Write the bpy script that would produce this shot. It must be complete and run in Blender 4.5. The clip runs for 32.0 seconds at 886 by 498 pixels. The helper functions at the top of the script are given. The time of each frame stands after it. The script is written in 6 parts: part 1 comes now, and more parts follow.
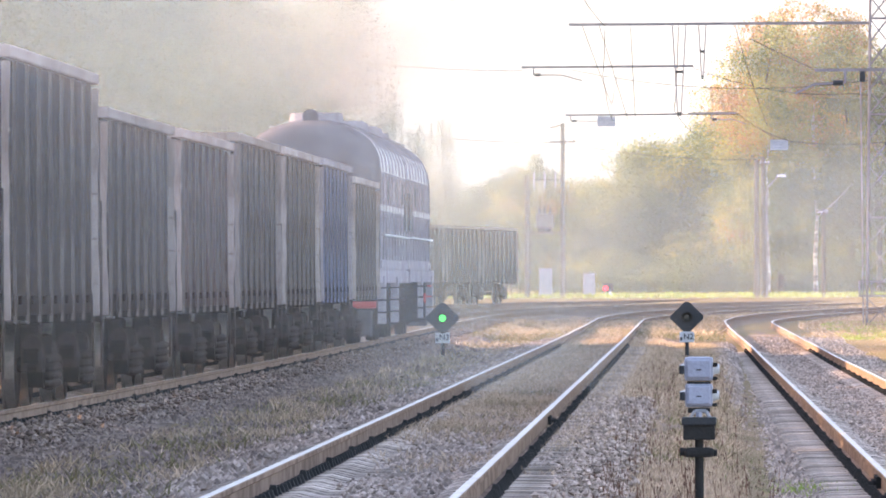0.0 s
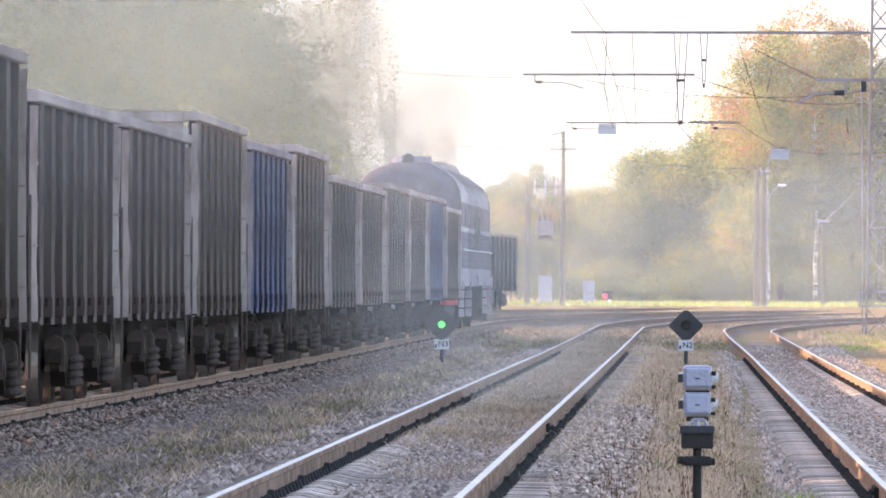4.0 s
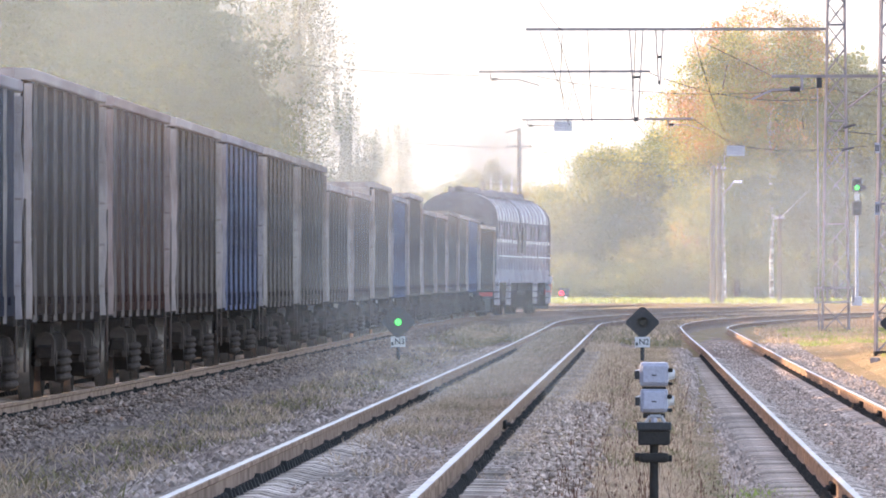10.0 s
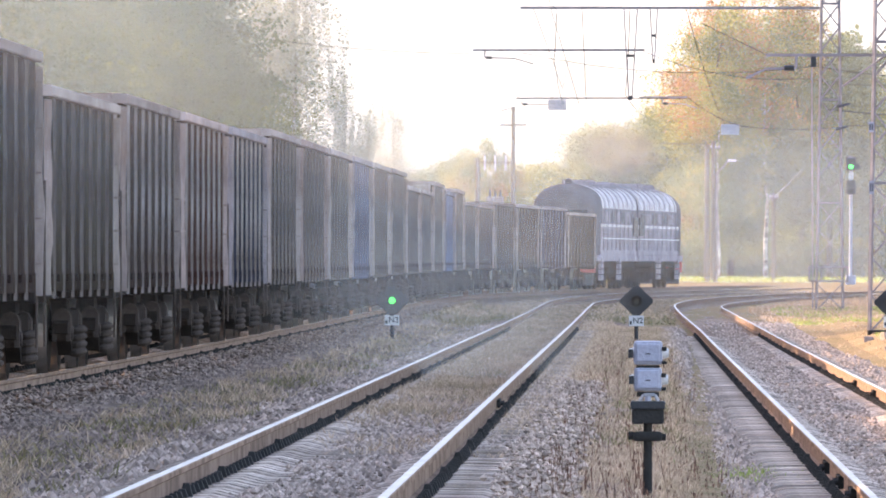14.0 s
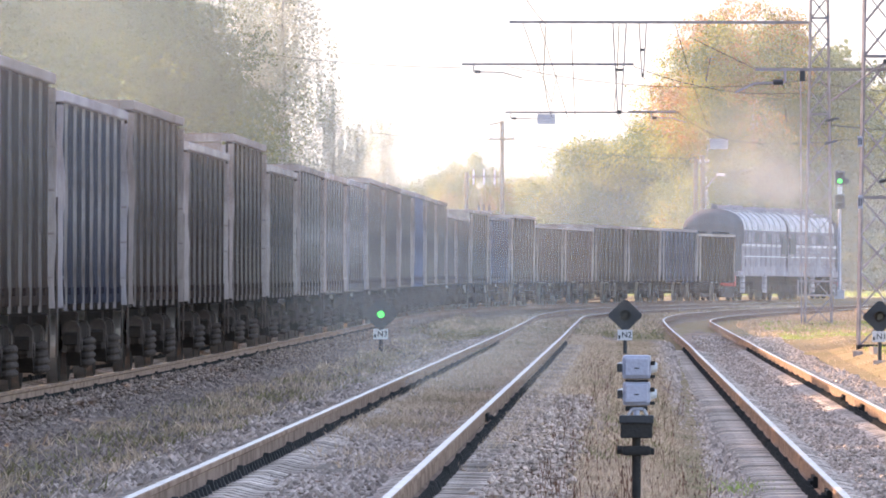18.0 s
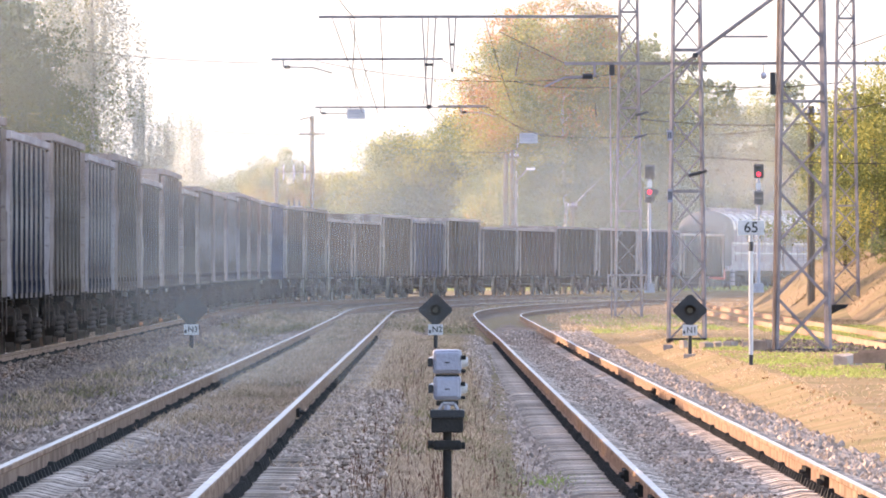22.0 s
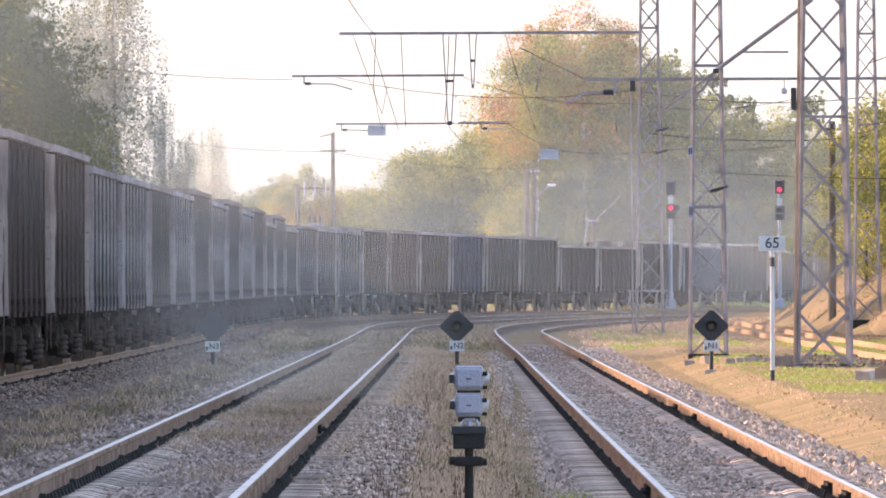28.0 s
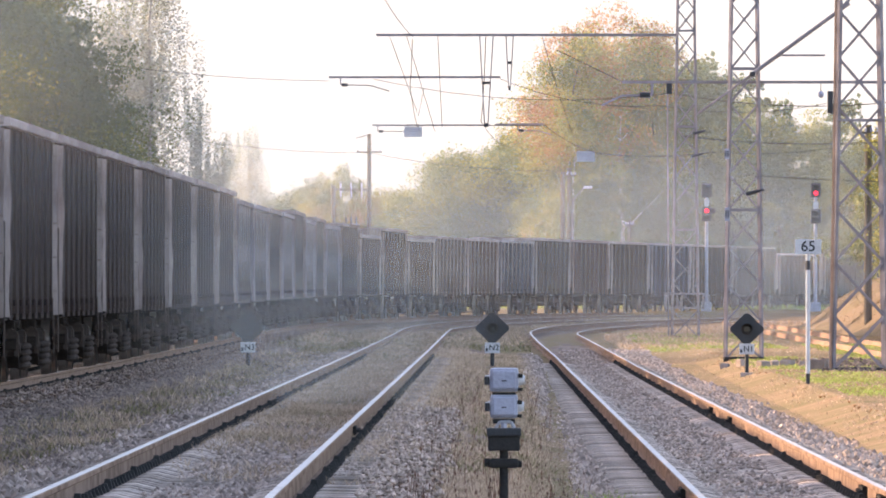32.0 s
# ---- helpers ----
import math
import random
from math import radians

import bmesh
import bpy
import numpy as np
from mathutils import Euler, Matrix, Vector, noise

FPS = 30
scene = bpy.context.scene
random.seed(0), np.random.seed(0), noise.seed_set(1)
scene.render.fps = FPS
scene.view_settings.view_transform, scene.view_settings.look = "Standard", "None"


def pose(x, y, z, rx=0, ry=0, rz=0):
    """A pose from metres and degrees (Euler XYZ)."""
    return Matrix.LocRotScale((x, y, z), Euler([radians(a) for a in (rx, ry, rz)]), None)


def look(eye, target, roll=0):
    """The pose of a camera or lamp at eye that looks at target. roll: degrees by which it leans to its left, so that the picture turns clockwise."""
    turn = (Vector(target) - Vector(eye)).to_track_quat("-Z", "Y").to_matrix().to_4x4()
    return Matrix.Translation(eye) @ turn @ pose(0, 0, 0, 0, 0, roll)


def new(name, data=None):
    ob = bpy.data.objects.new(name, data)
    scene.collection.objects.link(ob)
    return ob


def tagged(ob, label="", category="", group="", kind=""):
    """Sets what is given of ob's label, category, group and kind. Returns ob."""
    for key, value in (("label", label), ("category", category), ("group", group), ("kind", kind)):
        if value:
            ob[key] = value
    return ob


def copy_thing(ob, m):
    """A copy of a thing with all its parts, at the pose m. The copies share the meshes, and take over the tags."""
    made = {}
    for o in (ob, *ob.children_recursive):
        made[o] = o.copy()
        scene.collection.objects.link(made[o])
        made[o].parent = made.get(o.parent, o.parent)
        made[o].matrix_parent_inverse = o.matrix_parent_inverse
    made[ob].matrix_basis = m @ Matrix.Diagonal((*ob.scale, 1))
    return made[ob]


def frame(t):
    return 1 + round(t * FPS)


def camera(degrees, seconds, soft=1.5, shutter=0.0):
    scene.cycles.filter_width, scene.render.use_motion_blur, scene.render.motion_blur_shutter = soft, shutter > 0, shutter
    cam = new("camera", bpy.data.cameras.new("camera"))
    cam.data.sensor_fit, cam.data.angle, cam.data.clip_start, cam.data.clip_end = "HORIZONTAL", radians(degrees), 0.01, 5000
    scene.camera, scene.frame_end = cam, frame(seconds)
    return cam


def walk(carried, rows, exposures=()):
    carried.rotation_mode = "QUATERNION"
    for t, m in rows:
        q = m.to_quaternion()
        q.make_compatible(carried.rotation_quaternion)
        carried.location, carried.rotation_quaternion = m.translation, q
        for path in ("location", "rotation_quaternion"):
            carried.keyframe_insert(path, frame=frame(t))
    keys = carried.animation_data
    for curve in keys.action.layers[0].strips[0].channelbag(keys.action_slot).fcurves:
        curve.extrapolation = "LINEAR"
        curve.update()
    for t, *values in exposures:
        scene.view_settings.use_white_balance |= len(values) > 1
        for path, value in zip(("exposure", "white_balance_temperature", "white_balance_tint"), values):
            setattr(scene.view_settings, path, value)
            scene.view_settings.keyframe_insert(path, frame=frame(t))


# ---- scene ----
cam = camera(5.791, 32.0, soft=1.8)
EYE = (0.0, 0.0, 1.36)
PATH = [  # seconds, turn to the right, tilt up, lean (degrees)
    (0, -1.9167, 0.2177, 0.226), (0.5, -1.9393, 0.2293, 0.224), (1, -1.8803, 0.1769, 0.200), (1.5, -1.8620, 0.1171, 0.143),
    (2, -1.8717, 0.1397, 0.283), (2.5, -1.8936, 0.1677, 0.131), (3, -1.8911, 0.2082, -0.011), (3.5, -1.8998, 0.2701, -0.266),
    (5.5, -1.9236, 0.2010, -0.309), (6, -1.8993, 0.2041, -0.207), (6.5, -1.8466, 0.2324, -0.211), (7, -1.7781, 0.2259, -0.280),
    (7.5, -1.7127, 0.2014, -0.164), (8, -1.7077, 0.2125, -0.110), (8.5, -1.7096, 0.2699, -0.059), (9, -1.7016, 0.2703, -0.093),
    (9.5, -1.6514, 0.2544, -0.121), (10, -1.6276, 0.2437, -0.089), (10.5, -1.6273, 0.2042, -0.096), (11, -1.6522, 0.1770, -0.028),
    (11.5, -1.6423, 0.1539, -0.061), (12, -1.6308, 0.1531, -0.279), (12.5, -1.6478, 0.1643, -0.278), (13, -1.6173, 0.1545, -0.200),
    (13.5, -1.5792, 0.1269, -0.363), (14, -1.5885, 0.1027, -0.165), (14.5, -1.5938, 0.1094, -0.191), (16.5, -1.5225, 0.1477, -0.075),
    (17, -1.5470, 0.1627, 0.051), (17.5, -1.5370, 0.1804, -0.115), (18, -1.5149, 0.1947, -0.222), (18.5, -1.4983, 0.1741, -0.126),
    (19, -1.4810, 0.1776, -0.192), (19.5, -1.3734, 0.1779, -0.157), (20, -1.1704, 0.1898, -0.197), (20.5, -0.9974, 0.1815, -0.157),
    (21, -0.7599, 0.1847, -0.144), (21.5, -0.5030, 0.1742, -0.042), (22, -0.2741, 0.1639, -0.008), (22.5, -0.1270, 0.1576, -0.031),
    (23, -0.0376, 0.1356, 0.002), (23.5, -0.0020, 0.1126, -0.003), (24, -0.0017, 0.1073, 0.023), (24.5, 0.0094, 0.1351, -0.021),
    (25, 0.0110, 0.1569, 0.073), (25.5, -0.1823, 0.1611, 0.086), (27.5, -0.3729, 0.2484, 0.156), (28, -0.4131, 0.2710, 0.146),
    (28.5, -0.3967, 0.2684, 0.201), (29, -0.4260, 0.2550, 0.022), (29.5, -0.4625, 0.2452, -0.107), (30, -0.4856, 0.2471, -0.158),
    (30.5, -0.4999, 0.2765, -0.149), (31, -0.5252, 0.2819, -0.167), (31.5, -0.5886, 0.2713, -0.220), (32, -0.6464, 0.2822, -0.125),
]
walk(cam, [(t, pose(*EYE, 90 + tilt, lean, -turn)) for t, turn, tilt, lean in PATH], exposures=[(0.0, 2.98, 7120, 19), (6.0, 2.98, 7120, 19), (14.0, 3.02, 7120, 19), (19.0, 2.94, 7120, 19), (24.0, 2.80, 7120, 19), (28.0, 2.60, 7120, 19), (32.0, 2.60, 7120, 19)])

# ---- light ----
SKY_GLOW = 0.205
SUN_TURN, SUN_HIGH = -56.0, 19.0  # degrees left of the view, degrees high
world = bpy.data.worlds.new("sky")
scene.world = world
world.use_nodes = True
sky = world.node_tree.nodes.new("ShaderNodeTexSky")
sky.sky_type, sky.sun_disc = "NISHITA", False
sky.sun_elevation, sky.sun_rotation = radians(SUN_HIGH), radians(SUN_TURN)
sky.air_density, sky.dust_density, sky.ozone_density = 0.8, 1.2, 1.2
back = world.node_tree.nodes["Background"]
back.inputs["Strength"].default_value = 0.15
world.node_tree.links.new(sky.outputs[0], back.inputs[0])
lamp = bpy.data.lights.new("sun", "SUN")
lamp.energy, lamp.angle, lamp.color = 2.6, radians(0.6), (1.0, 0.78, 0.55)
sun = new("sun", lamp)
a, e = radians(SUN_TURN), radians(SUN_HIGH)
sun.matrix_world = look((0, 0, 0), (-math.sin(a) * math.cos(e), -math.cos(a) * math.cos(e), -math.sin(e)))
sun.location = (-60, 80, 60)


# ---- materials ----
def shader(name, colour, rough=0.8, metal=0.0, scale=6.0, vary=0.35, bump=0.3, second=None, fine=40.0, stretch=(1, 1, 1), random_tone=0.0,
           object_tint=False, through_light=0.0, island=0.0, gloss=None):
    """A surface with broad stains, fine grain and relief at real size."""
    m = bpy.data.materials.new(name)
    m.use_nodes = True
    n, l = m.node_tree.nodes, m.node_tree.links
    b = n["Principled BSDF"]
    b.inputs["Metallic"].default_value = metal
    b.inputs["Specular IOR Level"].default_value = (0.3 if rough < 0.62 else 0.0) if gloss is None else gloss
    co = n.new("ShaderNodeTexCoord")
    mp = n.new("ShaderNodeMapping")
    mp.inputs["Scale"].default_value = stretch
    l.new(co.outputs["Object"], mp.inputs[0])
    broad, grain = n.new("ShaderNodeTexNoise"), n.new("ShaderNodeTexNoise")
    for t, s, d in ((broad, scale, 4), (grain, fine, 3)):
        t.inputs["Scale"].default_value, t.inputs["Detail"].default_value = s, d
        l.new(mp.outputs[0], t.inputs["Vector"])
    ramp = n.new("ShaderNodeMapRange")
    ramp.inputs[1].default_value, ramp.inputs[2].default_value = 0.35, 0.65
    l.new(broad.outputs["Fac"], ramp.inputs[0])
    mix = n.new("ShaderNodeMix")
    mix.data_type = "RGBA"
    dark = second or [c * (1 - vary) for c in colour]
    mix.inputs[6].default_value, mix.inputs[7].default_value = (*dark, 1), (*colour, 1)
    l.new(ramp.outputs[0], mix.inputs[0])
    out = mix.outputs[2]
    if object_tint:
        info = n.new("ShaderNodeObjectInfo")
        tint = n.new("ShaderNodeMix")
        tint.data_type, tint.blend_type = "RGBA", "MULTIPLY"
        tint.inputs[0].default_value = 1.0
        l.new(out, tint.inputs[6])
        l.new(info.outputs["Color"], tint.inputs[7])
        out = tint.outputs[2]
    hsv = n.new("ShaderNodeHueSaturation")
    val = n.new("ShaderNodeMapRange")
    val.inputs[3].default_value, val.inputs[4].default_value = 1 - 0.3 * vary - 0.15, 1 + 0.3 * vary + 0.15
    l.new(grain.outputs["Fac"], val.inputs[0])
    top = val.outputs[0]
    if random_tone or island:
        src = n.new("ShaderNodeNewGeometry").outputs["Random Per Island"] if island else n.new("ShaderNodeObjectInfo").outputs["Random"]
        amount = island or random_tone
        r = n.new("ShaderNodeMapRange")
        r.inputs[3].default_value, r.inputs[4].default_value = 1 - amount, 1 + amount
        l.new(src, r.inputs[0])
        mul = n.new("ShaderNodeMath")
        mul.operation = "MULTIPLY"
        l.new(top, mul.inputs[0])
        l.new(r.outputs[0], mul.inputs[1])
        top = mul.outputs[0]
    l.new(top, hsv.inputs["Value"])
    l.new(out, hsv.inputs["Color"])
    l.new(hsv.outputs[0], b.inputs["Base Color"])
    rr = n.new("ShaderNodeMapRange")
    rr.inputs[3].default_value, rr.inputs[4].default_value = max(0.05, rough - 0.12), min(1.0, rough + 0.1)
    l.new(grain.outputs["Fac"], rr.inputs[0])
    l.new(rr.outputs[0], b.inputs["Roughness"])
    if bump:
        bp = n.new("ShaderNodeBump")
        bp.inputs["Strength"].default_value, bp.inputs["Distance"].default_value = bump, 0.02
        l.new(grain.outputs["Fac"], bp.inputs["Height"])
        l.new(bp.outputs[0], b.inputs["Normal"])
    if through_light:
        tr = n.new("ShaderNodeBsdfTranslucent")
        l.new(hsv.outputs[0], tr.inputs[0])
        ms = n.new("ShaderNodeMixShader")
        ms.inputs[0].default_value = through_light
        l.new(b.outputs[0], ms.inputs[1])
        l.new(tr.outputs[0], ms.inputs[2])
        l.new(ms.outputs[0], n["Material Output"].inputs[0])
    return m


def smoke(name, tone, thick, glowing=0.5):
    """Thin exhaust and added haze veils: mostly see-through, fading to the rim; glowing is the share of light let
    through from behind.
    """
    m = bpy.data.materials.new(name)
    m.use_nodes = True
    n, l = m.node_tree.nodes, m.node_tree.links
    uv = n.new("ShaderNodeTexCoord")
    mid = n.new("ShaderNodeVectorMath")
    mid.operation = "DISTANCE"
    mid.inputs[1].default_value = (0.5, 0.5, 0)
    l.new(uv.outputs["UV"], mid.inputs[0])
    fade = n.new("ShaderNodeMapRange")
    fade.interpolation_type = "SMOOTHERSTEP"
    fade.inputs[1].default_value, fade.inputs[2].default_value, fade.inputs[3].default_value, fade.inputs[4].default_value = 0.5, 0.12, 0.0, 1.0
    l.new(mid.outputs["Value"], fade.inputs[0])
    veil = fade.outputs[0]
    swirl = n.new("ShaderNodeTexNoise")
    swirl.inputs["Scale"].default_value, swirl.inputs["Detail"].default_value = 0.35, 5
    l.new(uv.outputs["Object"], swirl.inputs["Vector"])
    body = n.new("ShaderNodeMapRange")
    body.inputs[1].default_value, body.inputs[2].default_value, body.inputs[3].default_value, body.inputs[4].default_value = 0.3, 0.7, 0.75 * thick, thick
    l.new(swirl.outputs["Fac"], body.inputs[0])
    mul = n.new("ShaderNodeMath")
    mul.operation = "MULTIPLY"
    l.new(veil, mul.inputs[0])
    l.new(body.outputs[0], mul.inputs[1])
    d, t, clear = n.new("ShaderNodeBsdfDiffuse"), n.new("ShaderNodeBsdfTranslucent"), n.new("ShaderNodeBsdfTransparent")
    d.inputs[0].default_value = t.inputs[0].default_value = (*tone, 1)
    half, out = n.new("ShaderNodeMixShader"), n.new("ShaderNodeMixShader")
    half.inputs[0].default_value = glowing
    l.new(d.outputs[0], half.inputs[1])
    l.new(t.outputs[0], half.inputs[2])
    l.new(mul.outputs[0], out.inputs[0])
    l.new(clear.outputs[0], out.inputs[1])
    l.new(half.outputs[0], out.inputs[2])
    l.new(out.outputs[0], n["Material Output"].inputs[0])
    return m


def glow(name, colour, power):
    m = bpy.data.materials.new(name)
    m.use_nodes = True
    b = m.node_tree.nodes["Principled BSDF"]
    b.inputs["Base Color"].default_value = (*colour, 1)
    b.inputs["Emission Color"].default_value = (*colour, 1)
    b.inputs["Emission Strength"].default_value = power
    return m


M_GROUND = shader("trodden ground", (0.23, 0.155, 0.10), 0.95, scale=0.9, second=(0.14, 0.115, 0.062), fine=7, bump=0.6, vary=0.6)
M_BALLAST = shader("ballast bed", (0.27, 0.195, 0.15), 0.95, scale=1.2, fine=16, vary=0.6, bump=1.0)
M_STONE = shader("crushed stone", (0.385, 0.285, 0.225), 0.9, scale=8, fine=60, vary=0.45, island=0.45)
M_STONE_DARK = shader("darker brown crushed stone", (0.24, 0.175, 0.142), 0.9, scale=8, fine=60, vary=0.5, island=0.4)
M_CONCRETE = shader("weathered concrete", (0.30, 0.235, 0.195), 0.9, scale=3, fine=50, vary=0.35, random_tone=0.2)
M_RAIL_HEAD = shader("polished rail head", (0.31, 0.25, 0.21), 0.5, 0.25, scale=2, fine=20, vary=0.25, bump=0.01)
M_RAIL_WEB = shader("rusty rail web", (0.225, 0.15, 0.112), 0.8, 0.0, scale=2.5, fine=30, vary=0.4, bump=0.3)
M_IRON = shader("oily dark iron", (0.035, 0.032, 0.03), 0.7, 0.3, scale=4, fine=40, vary=0.3)
M_PAINT = shader("weathered wagon paint", (0.66, 0.57, 0.51), 0.85, 0.0, scale=1.1, fine=14, second=(0.27, 0.20, 0.17), vary=0.5, object_tint=True, stretch=(1, 1, 0.25), bump=0.15)
# wagon ends and posts: the sky's light on them is put into this pale colour
M_END_SKYLIT = shader("pale end sheet with skylight in its colour", (0.50, 0.43, 0.40), 0.7, 0.0, scale=1.6, fine=20, second=(0.22, 0.17, 0.15), stretch=(1, 1, 0.3), object_tint=True)
M_TOPRAIL = shader("pale top rail", (0.40, 0.345, 0.32), 0.7, 0.0, scale=0.35, fine=3, second=(0.28, 0.235, 0.215), vary=0.2, object_tint=True)
M_UNDER = shader("grimy running gear", (0.026, 0.020, 0.017), 0.85, 0.0, scale=5, fine=30, vary=0.4)
M_TREAD = shader("polished wheel tread", (0.30, 0.26, 0.24), 0.42, 0.8, scale=3, fine=20, vary=0.4, bump=0.02)
M_BOX = shader("grease-worn axle box", (0.075, 0.058, 0.05), 0.75, 0.0, scale=5, fine=30, vary=0.5)
M_STEEL = shader("galvanised lattice steel", (0.36, 0.35, 0.37), 0.6, 0.4, scale=2, fine=25, vary=0.3)
M_LATTICE = shader("aged mast paint", (0.20, 0.175, 0.18), 0.75, 0.0, scale=2, fine=25, vary=0.35)
M_WHITE = shader("white enamel", (0.40, 0.39, 0.39), 0.5, scale=3, fine=30, vary=0.15)
M_GREY = shader("pale grey paint", (0.26, 0.255, 0.30), 0.5, scale=4, fine=40, vary=0.2)
M_BLACK = shader("matt black paint", (0.022, 0.022, 0.024), 0.6, scale=5, fine=40, vary=0.3)
M_WOODPOLE = shader("grey pole timber", (0.13, 0.105, 0.085), 0.9, scale=3, fine=20, vary=0.4, stretch=(1, 1, 0.1))
M_WIRE = shader("dark wire", (0.045, 0.04, 0.04), 0.7, 0.0)
M_BARK = shader("dark bark", (0.10, 0.075, 0.06), 0.95, scale=3, fine=12, vary=0.5, stretch=(1, 1, 0.3))
M_BIRCH = shader("birch bark", (0.44, 0.41, 0.37), 0.8, scale=2.2, fine=8, second=(0.12, 0.10, 0.09), stretch=(1, 1, 2.0))
M_GREEN = shader("green leaves", (0.105, 0.122, 0.068), 0.8, scale=0.35, fine=3, second=(0.085, 0.10, 0.06), through_light=0.5, bump=0, island=0.2)
M_OLIVE = shader("turning leaves", (0.115, 0.125, 0.044), 0.8, scale=0.3, fine=3, second=(0.088, 0.105, 0.044), through_light=0.5, bump=0, island=0.2)
M_YELLOW = shader("yellow leaves", (0.25, 0.22, 0.062), 0.8, scale=0.3, fine=3, second=(0.17, 0.17, 0.06), through_light=0.55, bump=0, island=0.2)
M_ORANGE = shader("orange leaves", (0.31, 0.145, 0.065), 0.8, scale=0.3, fine=3, second=(0.22, 0.13, 0.062), through_light=0.55, bump=0, island=0.2)
M_DRY = shader("dry grass", (0.46, 0.325, 0.228), 0.9, scale=0.6, fine=4, second=(0.28, 0.205, 0.135), through_light=0.35, bump=0, island=0.3)
M_TURF = shader("green turf", (0.22, 0.29, 0.065), 0.9, scale=0.8, fine=4, second=(0.24, 0.22, 0.09), through_light=0.45, bump=0, island=0.35)
M_WEED = shader("rusty weed stalks", (0.15, 0.08, 0.055), 0.9, scale=1, fine=5, bump=0, island=0.4, through_light=0.2)
M_LOCO_ROOF = shader("pale roof paint", (0.45, 0.41, 0.41), 0.65, scale=1.5, fine=18, vary=0.35)
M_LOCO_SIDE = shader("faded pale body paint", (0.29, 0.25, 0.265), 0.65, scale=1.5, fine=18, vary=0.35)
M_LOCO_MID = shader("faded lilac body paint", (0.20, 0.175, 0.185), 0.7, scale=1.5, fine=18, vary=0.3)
# cab and end wall: their shade is mixed into this darker colour
M_LOCO_DARK = shader("lilac-grey cab paint darkened for shade", (0.095, 0.085, 0.09), 0.7, scale=1.5, fine=18, vary=0.3)
M_RED = shader("faded red paint", (0.42, 0.06, 0.06), 0.6, scale=2, fine=20, vary=0.25)
M_GLASS = shader("dark window glass", (0.02, 0.022, 0.025), 0.12, scale=2, fine=10, vary=0.1, bump=0)
M_GREENLAMP = glow("green signal light", (0.02, 1.0, 0.12), 0.32)
M_REDLAMP = glow("red signal light", (1.0, 0.02, 0.05), 0.45)
M_HERB = shader("olive-brown weed leaves", (0.20, 0.155, 0.085), 0.9, scale=0.8, fine=5, second=(0.14, 0.125, 0.06), through_light=0.35, bump=0, island=0.3)
M_BANK = shader("bank grass", (0.21, 0.14, 0.095), 0.9, scale=0.4, fine=4, second=(0.16, 0.125, 0.07), through_light=0.2, bump=0, island=0.3)
M_BANKSOIL = shader("bank soil under dry grass", (0.17, 0.118, 0.082), 0.95, scale=0.5, second=(0.13, 0.10, 0.06), fine=6, bump=0.6, vary=0.5)
M_SLEEPER = shader("worn concrete sleeper", (0.48, 0.375, 0.305), 0.9, scale=5, fine=40, vary=0.55, random_tone=0.3)
# rib flank colours hold the skylight that these faces catch, so outshine the panels
M_RIB_BLUE = shader("blue rib flank lightened for skylight", (5.2, 4.8, 4.2), 0.8, scale=2.2, fine=20, second=(1.7, 1.4, 1.2), stretch=(1, 1, 0.3), object_tint=True)
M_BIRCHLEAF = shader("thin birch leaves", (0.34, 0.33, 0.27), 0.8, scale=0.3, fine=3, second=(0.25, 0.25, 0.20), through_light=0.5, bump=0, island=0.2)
M_RIB = shader("rib flank with skylight in its colour", (0.155, 0.125, 0.11), 0.8, scale=2.2, fine=20, second=(0.05, 0.039, 0.034), stretch=(1, 1, 0.3))
M_RIB_DULL = shader("rib flank with faint skylight in its colour", (0.075, 0.058, 0.052), 0.8, scale=2.2, fine=20, second=(0.04, 0.03, 0.027), stretch=(1, 1, 0.3))
M_RIB_PALE = shader("rib flank with strong skylight in its colour", (0.25, 0.215, 0.205), 0.8, scale=2.6, fine=20, second=(0.075, 0.054, 0.043), stretch=(1, 1, 0.4))
# real smoke aside, these tint added sheets that paint haze over what lies behind
M_HAZE = smoke("thin added haze veil", (0.85, 0.78, 0.71), 0.19, 0.1)
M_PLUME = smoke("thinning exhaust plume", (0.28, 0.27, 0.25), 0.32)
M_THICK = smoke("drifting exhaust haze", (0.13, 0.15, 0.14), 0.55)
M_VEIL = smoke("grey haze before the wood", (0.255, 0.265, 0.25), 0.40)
M_FAR_HAZE = smoke("pale haze sheet before the woods", (0.80, 0.76, 0.69), 0.17, 0.15)
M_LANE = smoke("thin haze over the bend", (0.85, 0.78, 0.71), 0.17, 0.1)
M_TRAIN_VEIL = smoke("fumes and haze veil before the train", (0.78, 0.71, 0.66), 0.12, 0.1)
M_SMOKE = smoke("grey exhaust smoke", (0.17, 0.165, 0.165), 0.55)
M_RUBBLE = shader("brown broken rubble", (0.19, 0.14, 0.11), 0.9, scale=6, fine=40, vary=0.5, island=0.5)
M_TIMBER = shader("stacked rusty rail steel", (0.27, 0.17, 0.12), 0.8, scale=2, fine=20, vary=0.3)


# ---- mesh helpers ----
def mesh(name, bm, *mats):
    me = bpy.data.meshes.new(name)
    bm.to_mesh(me)
    bm.free()
    for m in mats:
        me.materials.append(m)
    return me


def raw(name, verts, faces, *mats):
    me = bpy.data.meshes.new(name)
    me.from_pydata([tuple(v) for v in verts], [], [tuple(f) for f in faces])
    for m in mats:
        me.materials.append(m)
    return me


def link(name, me, parent=None, m=None, label=""):
    ob = new(name, me)
    ob.parent = parent
    if m is not None:
        ob.matrix_basis = m
    return tagged(ob, label) if label else ob


